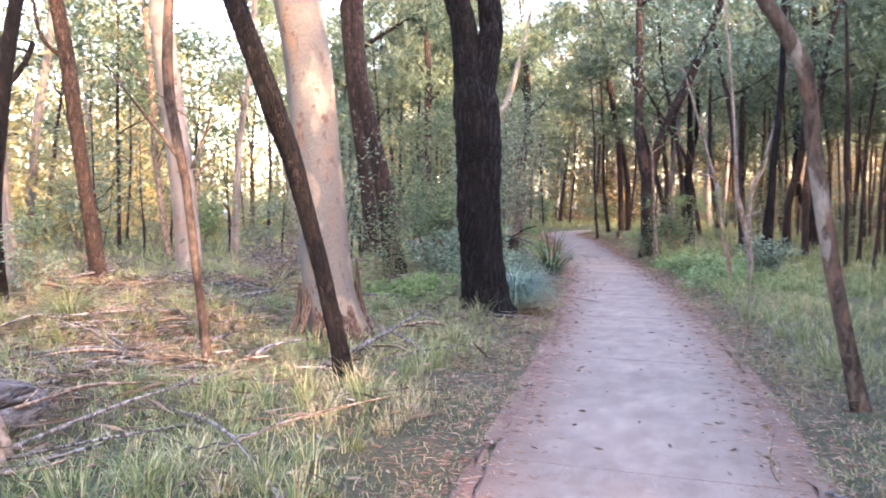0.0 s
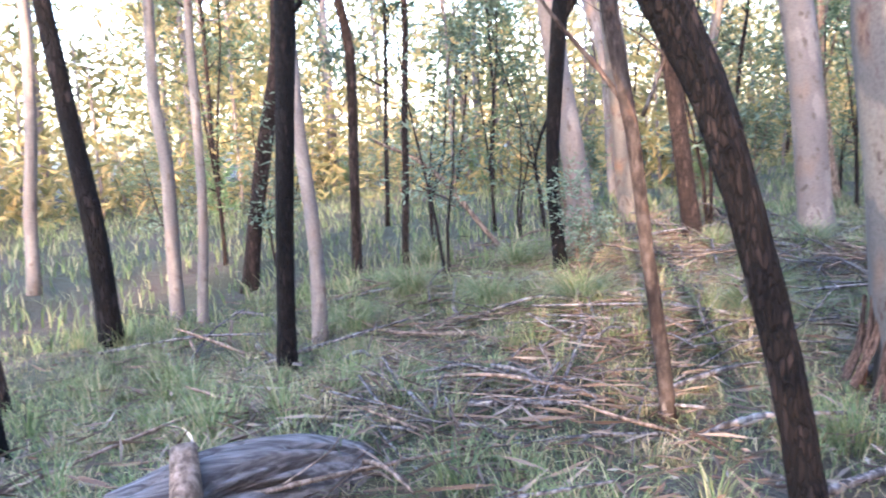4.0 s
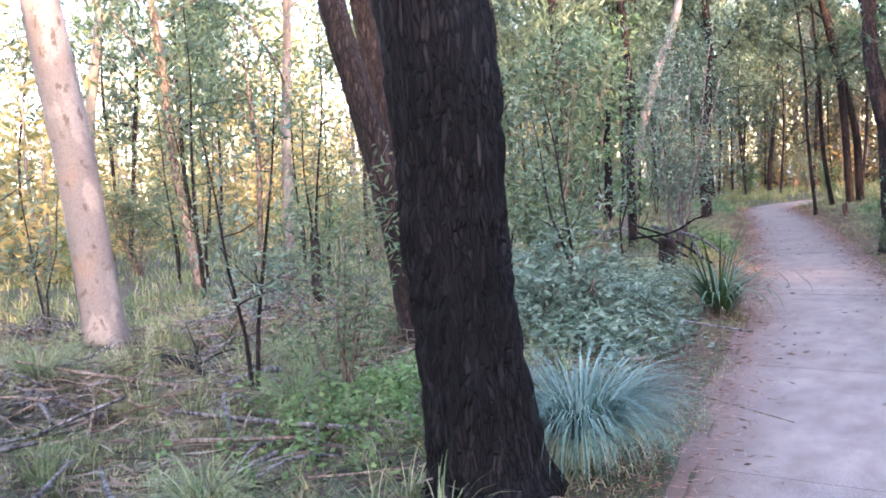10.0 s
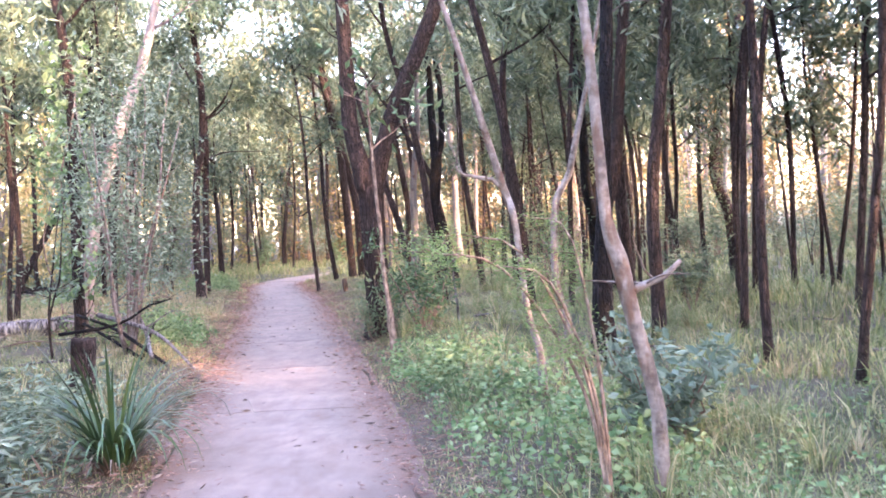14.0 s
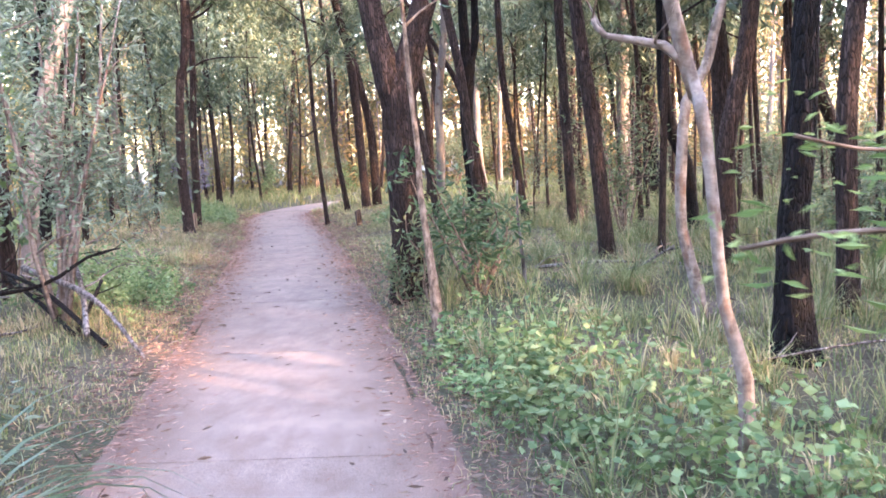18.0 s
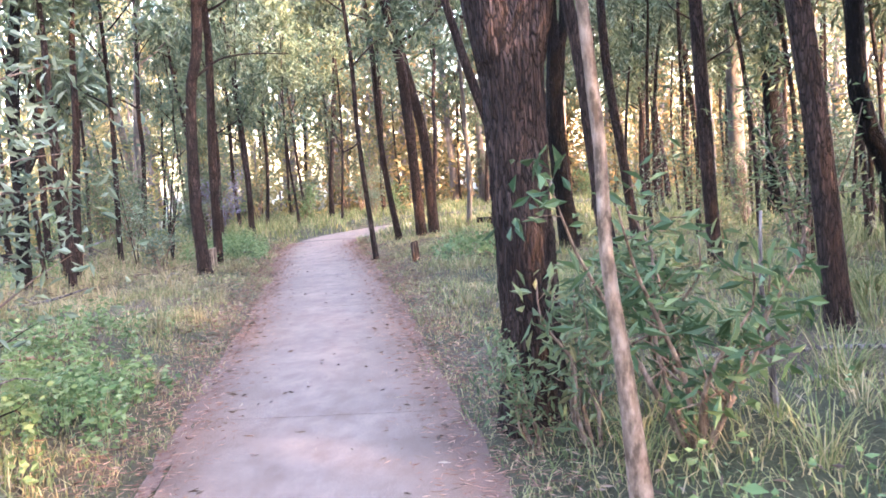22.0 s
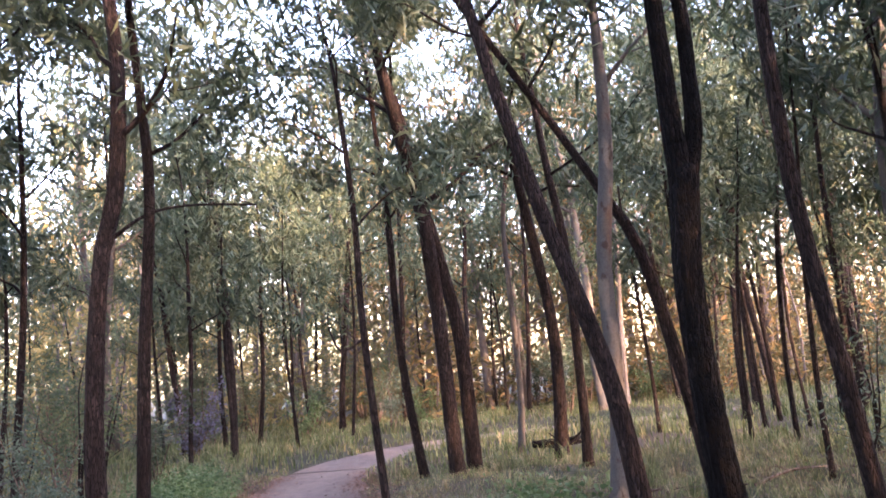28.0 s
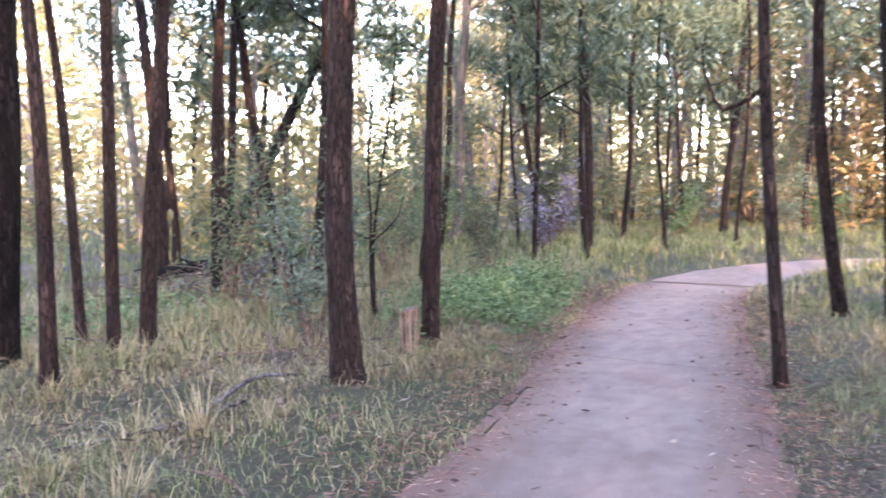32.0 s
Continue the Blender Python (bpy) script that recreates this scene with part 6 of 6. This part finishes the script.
# dead wood
fallen("forked pale dead sapling standing in grass", [(-0.49, 19.3, 0, 0.02), (-0.50, 19.3, 0.25, 0.018), (-0.53, 19.3, 0.6, 0.012), (-0.52, 19.3, 0.95, 0.007)], WOOD_GREY, 0, 91, "dead_sapling")
fallen("thin bare fallen branch leaning across the undergrowth", [(-9.18, 7.35, 0, 0.035), (-9.55, 6.68, 1.02, 0.03), (-9.98, 6.04, 1.59, 0.018)], BARK_BROWN, 4, 92)
fallen("grey fallen stick lying in grass", [(-4.66, 4.83, 0.00, 0.014), (-4.61, 5.04, 0.02, 0.016), (-4.49, 5.24, 0.00, 0.012)], WOOD_GREY, 1, 300)
fallen("grey fallen stick lying in grass", [(-4.31, 5.04, 0.00, 0.015), (-4.22, 5.25, 0.02, 0.015), (-4.16, 5.45, 0.02, 0.012)], WOOD_GREY, 1, 301)
fallen("crooked brown twig lying on the path edge", [(0.47, 5.11, 0.00, 0.010), (0.63, 4.83, 0.04, 0.013), (0.65, 4.66, 0.03, 0.013), (0.65, 4.38, 0.00, 0.009)], BARK_BROWN, 1, 302)
fallen("pale bent dead branch among debris", [(-4.64, 9.60, 0.10, 0.020), (-4.67, 9.88, 0.12, 0.020), (-4.65, 10.14, 0.10, 0.019)], WOOD_GREY, 3, 303)
fallen("pale bent dead branch among debris", [(-4.58, 9.53, 0.05, 0.022), (-4.25, 9.25, 0.10, 0.020), (-3.72, 8.85, 0.02, 0.016)], WOOD_GREY, 3, 304)
fallen("long thin fallen branch in grass", [(-3.32, 8.77, 0.12, 0.014), (-3.36, 8.39, 0.08, 0.014), (-3.36, 8.05, 0.02, 0.014)], WOOD_GREY, 3, 305)
fallen("dark fallen branch in grass", [(-5.93, 10.03, 0.05, 0.036), (-5.46, 9.98, 0.08, 0.030), (-5.16, 9.88, 0.02, 0.019)], BARK_BLACK, 3, 306)
fallen("dark rotting log among dead branches", [(-12.59, 30.74, 0.10, 0.101), (-12.80, 31.74, 0.15, 0.117), (-12.65, 32.46, 0.15, 0.100)], BARK_BLACK, 3, 307)
fallen("dead grey branch spreading over a log", [(-12.70, 32.21, 0.10, 0.035), (-13.37, 34.12, 0.35, 0.034), (-13.37, 35.55, 0.60, 0.024)], WOOD_GREY, 3, 308)
fallen("dead grey branch spreading over a log", [(-11.83, 31.56, 0.10, 0.032), (-10.70, 31.34, 0.30, 0.026), (-10.90, 32.58, 0.40, 0.019)], WOOD_GREY, 3, 309)
fallen("dark log in long grass", [(-2.81, 34.39, 0.10, 0.059), (-2.43, 34.54, 0.12, 0.077), (-1.97, 35.00, 0.10, 0.062)], BARK_BLACK, 3, 310)
fallen("dead pale branch on the verge", [(-4.77, 19.42, 0.11, 0.021), (-4.96, 19.74, 0.17, 0.019), (-5.18, 20.12, 0.33, 0.015)], WOOD_GREY, 3, 311)
fallen("dark bent dead branch by the path", [(-4.27, 18.65, 0.02, 0.023), (-4.40, 19.13, 0.13, 0.020), (-4.54, 19.69, 0.28, 0.017)], BARK_BLACK, 3, 312)
fallen("dark bent dead branch by the path", [(-4.23, 18.50, 0.02, 0.022), (-4.87, 19.19, 0.17, 0.021), (-5.56, 19.85, 0.28, 0.019)], BARK_BLACK, 3, 313)
fallen("twisted dead branch with pale bark", [(-4.78, 19.28, 0.11, 0.027), (-4.98, 19.76, 0.22, 0.025), (-5.12, 20.19, 0.33, 0.019)], WOOD_GREY, 3, 314)
fallen("tangled grey dead branch on the verge", [(-4.01, 18.29, 0.06, 0.027), (-4.36, 18.96, 0.33, 0.025), (-4.89, 19.82, 0.55, 0.020)], WOOD_GREY, 3, 315)
fallen("tangled grey dead branch on the verge", [(-5.18, 19.49, 0.44, 0.033), (-4.07, 18.53, 0.33, 0.023), (-3.34, 17.81, 0.06, 0.012)], WOOD_GREY, 3, 316)
fallen("dark crooked dead branch on the verge", [(-3.81, 18.18, 0.02, 0.021), (-4.70, 18.95, 0.33, 0.023), (-5.45, 19.48, 0.44, 0.020)], BARK_BLACK, 3, 317)
fallen("dark crooked dead branch reaching up from the verge", [(-5.2, 18.5, 0.3, 0.022), (-4.6, 18.75, 0.42, 0.018), (-4.25, 18.9, 0.62, 0.014), (-3.98, 18.95, 0.72, 0.008)], BARK_BLACK, 2, 320)
fallen("weathered grey log with broken roots beside a leaning gum", [(-7.9, 20.5, 0.06, 0.12), (-7.2, 20.95, 0.1, 0.13), (-6.6, 21.35, 0.08, 0.11), (-6.3, 21.55, 0.02, 0.06)], WOOD_GREY, 4, 321, "fallen_log", 18, True, "", 0.16)
fallen("pale forked root of a grey log", [(-6.75, 21.2, 0.26, 0.035), (-6.35, 21.1, 0.3, 0.03), (-6.15, 21.0, 0.15, 0.024), (-6.05, 20.95, 0.0, 0.018)], WOOD_GREY, 2, 322)
fallen("fallen branch at the grass edge", [(-4.24, 4.55, 0.02, 0.018), (-3.93, 4.84, 0.06, 0.018), (-3.74, 5.45, 0.04, 0.014)], WOOD_GREY, 3, 318)
fallen("fallen branch at the path edge", [(0.84, 4.37, 0.02, 0.009), (0.98, 4.16, 0.03, 0.010), (1.08, 4.00, 0.02, 0.010)], WOOD_GREY, 3, 319)


def strewn(n, x0, x1, y0, y1, clear, seed):
    rng = np.random.default_rng(seed)
    k = 0
    while k < n:
        x, y = rng.uniform(x0, x1), rng.uniform(y0, y1)
        if float(off_path(x, y)) < clear:
            continue
        a, ln, r = rng.uniform(0, 6.28), rng.uniform(0.5, 1.9), rng.uniform(0.006, 0.022)
        pts = [(x, y, 0.02, r), (x + math.cos(a) * ln * 0.5 + rng.normal(0, 0.08), y + math.sin(a) * ln * 0.5 + rng.normal(0, 0.08), rng.uniform(0.02, 0.16), r * 0.85), (x + math.cos(a) * ln, y + math.sin(a) * ln, rng.uniform(0.0, 0.22), r * 0.5)]
        fallen("dead grey-brown stick lying on the forest floor", pts, WOOD_GREY if rng.random() < 0.6 else BARK_BROWN, int(rng.integers(0, 3)), seed * 100 + k, "stick", 5, True, "sticks on the forest floor")
        k += 1


def brush_pile(label, x, y, reach, high, n, seed):
    """A tangled heap of dead sticks."""
    rng = np.random.default_rng(seed)
    ob = thing("brush_pile", label, "brush pile", (x, y, float(ground_z(x, y))), "heaps of dead sticks")
    for k in range(n):
        a, d = rng.uniform(0, 6.28), reach * math.sqrt(rng.random())
        cx, cy = d * math.cos(a), d * math.sin(a)
        top = high * (1 - (d / reach) ** 2) * rng.uniform(0.3, 1.0) + 0.03
        b, ln, r = rng.uniform(0, 6.28), rng.uniform(0.35, 1.1), rng.uniform(0.004, 0.013)
        dx, dy, dz = math.cos(b) * ln / 2, math.sin(b) * ln / 2, rng.normal(0, 0.12)
        pts = [(cx - dx, cy - dy, max(0.0, top * 0.5 - dz), r), (cx + rng.normal(0, 0.06), cy + rng.normal(0, 0.06), top + rng.uniform(0, 0.06), r * 0.9), (cx + dx, cy + dy, max(0.0, top * 0.5 + dz), r * 0.5)]
        pieces = [tube(smooth_line(pts, 0.16), 5, 0.05, 0, k)]
        q = np.array(pts[1][:3])
        tw = limb_line(q, b + rng.uniform(-1, 1), rng.uniform(0.1, 0.7), ln * 0.4, r * 0.55, rng)
        pieces.append(tube(tw[::2], 3))
        part("stick", mesh_of("stick", *joined(pieces), WOOD_GREY if rng.random() < 0.7 else BARK_BROWN), ob)
    return ob


brush_pile("grey heap of dead twigs among saplings", -6.9, 12.5, 1.0, 0.55, 80, 971)
brush_pile("grey heap of dead twigs among saplings", -5.9, 11.2, 0.8, 0.35, 50, 972)
brush_pile("low mound of dead grey sticks", -8.4, 9.9, 1.3, 0.5, 90, 973)
brush_pile("low mound of dead grey sticks", -5.6, 8.4, 0.9, 0.25, 50, 974)
brush_pile("scattered dead sticks in the grass", -4.7, 6.9, 1.1, 0.16, 60, 975)
brush_pile("scattered dead sticks in the grass", -4.0, 5.0, 0.8, 0.12, 40, 976)
brush_pile("pile of grey dead branches beside a log", -11.2, 31.2, 1.2, 0.5, 80, 977)
strewn(130, -8.5, -1.2, 2.5, 13, 1.5, 3)
strewn(26, -9, -3, 13, 32, 1.8, 4)
strewn(16, -2, 4, 12, 32, 2.2, 5)


def mat_of_twigs(name, label, n, spots, length, width, mat, seed):
    rng = np.random.default_rng(seed)
    s = np.array(spots)[rng.integers(0, len(spots), n)]
    x, y = s[:, 0] + rng.normal(0, 1, n) * s[:, 2], s[:, 1] + rng.normal(0, 1, n) * s[:, 2]
    d = off_path(x, y)
    ok = d > 1.1
    x, y, d = x[ok], y[ok], d[ok]
    c = np.stack([x, y, ground_z(x, y, d) + rng.uniform(0.01, 0.12, len(x))], 1)
    return tagged(new(name, mesh_of(name, *leaves(c, length, width, rng, 0.0, 0.05, 0.75), mat, False)), label, "forest debris", "", "stuff")


mat_of_twigs("dead_twigs", "tangle of dead grey twigs and bark", 8500, [(-4.6, 8.6, 1.5), (-6.5, 7.4, 1.2), (-3.2, 11.4, 1.2), (-6.0, 11.0, 1.6), (-4.4, 4.6, 1.3), (-11.0, 31.0, 1.2)], 0.3, 0.008, LITTER, 51)
mat_of_twigs("bark_strips", "shed strips of bark and dry leaves", 11000, [(-3.0, 5.6, 1.8), (-5.0, 6.4, 2.0), (-4.0, 9.4, 2.0), (-7.0, 5.0, 2.0), (-8.0, 27.0, 1.6), (-1.0, 29.0, 2.0), (0.6, 24.0, 3.0)], 0.09, 0.016, LITTER, 52)
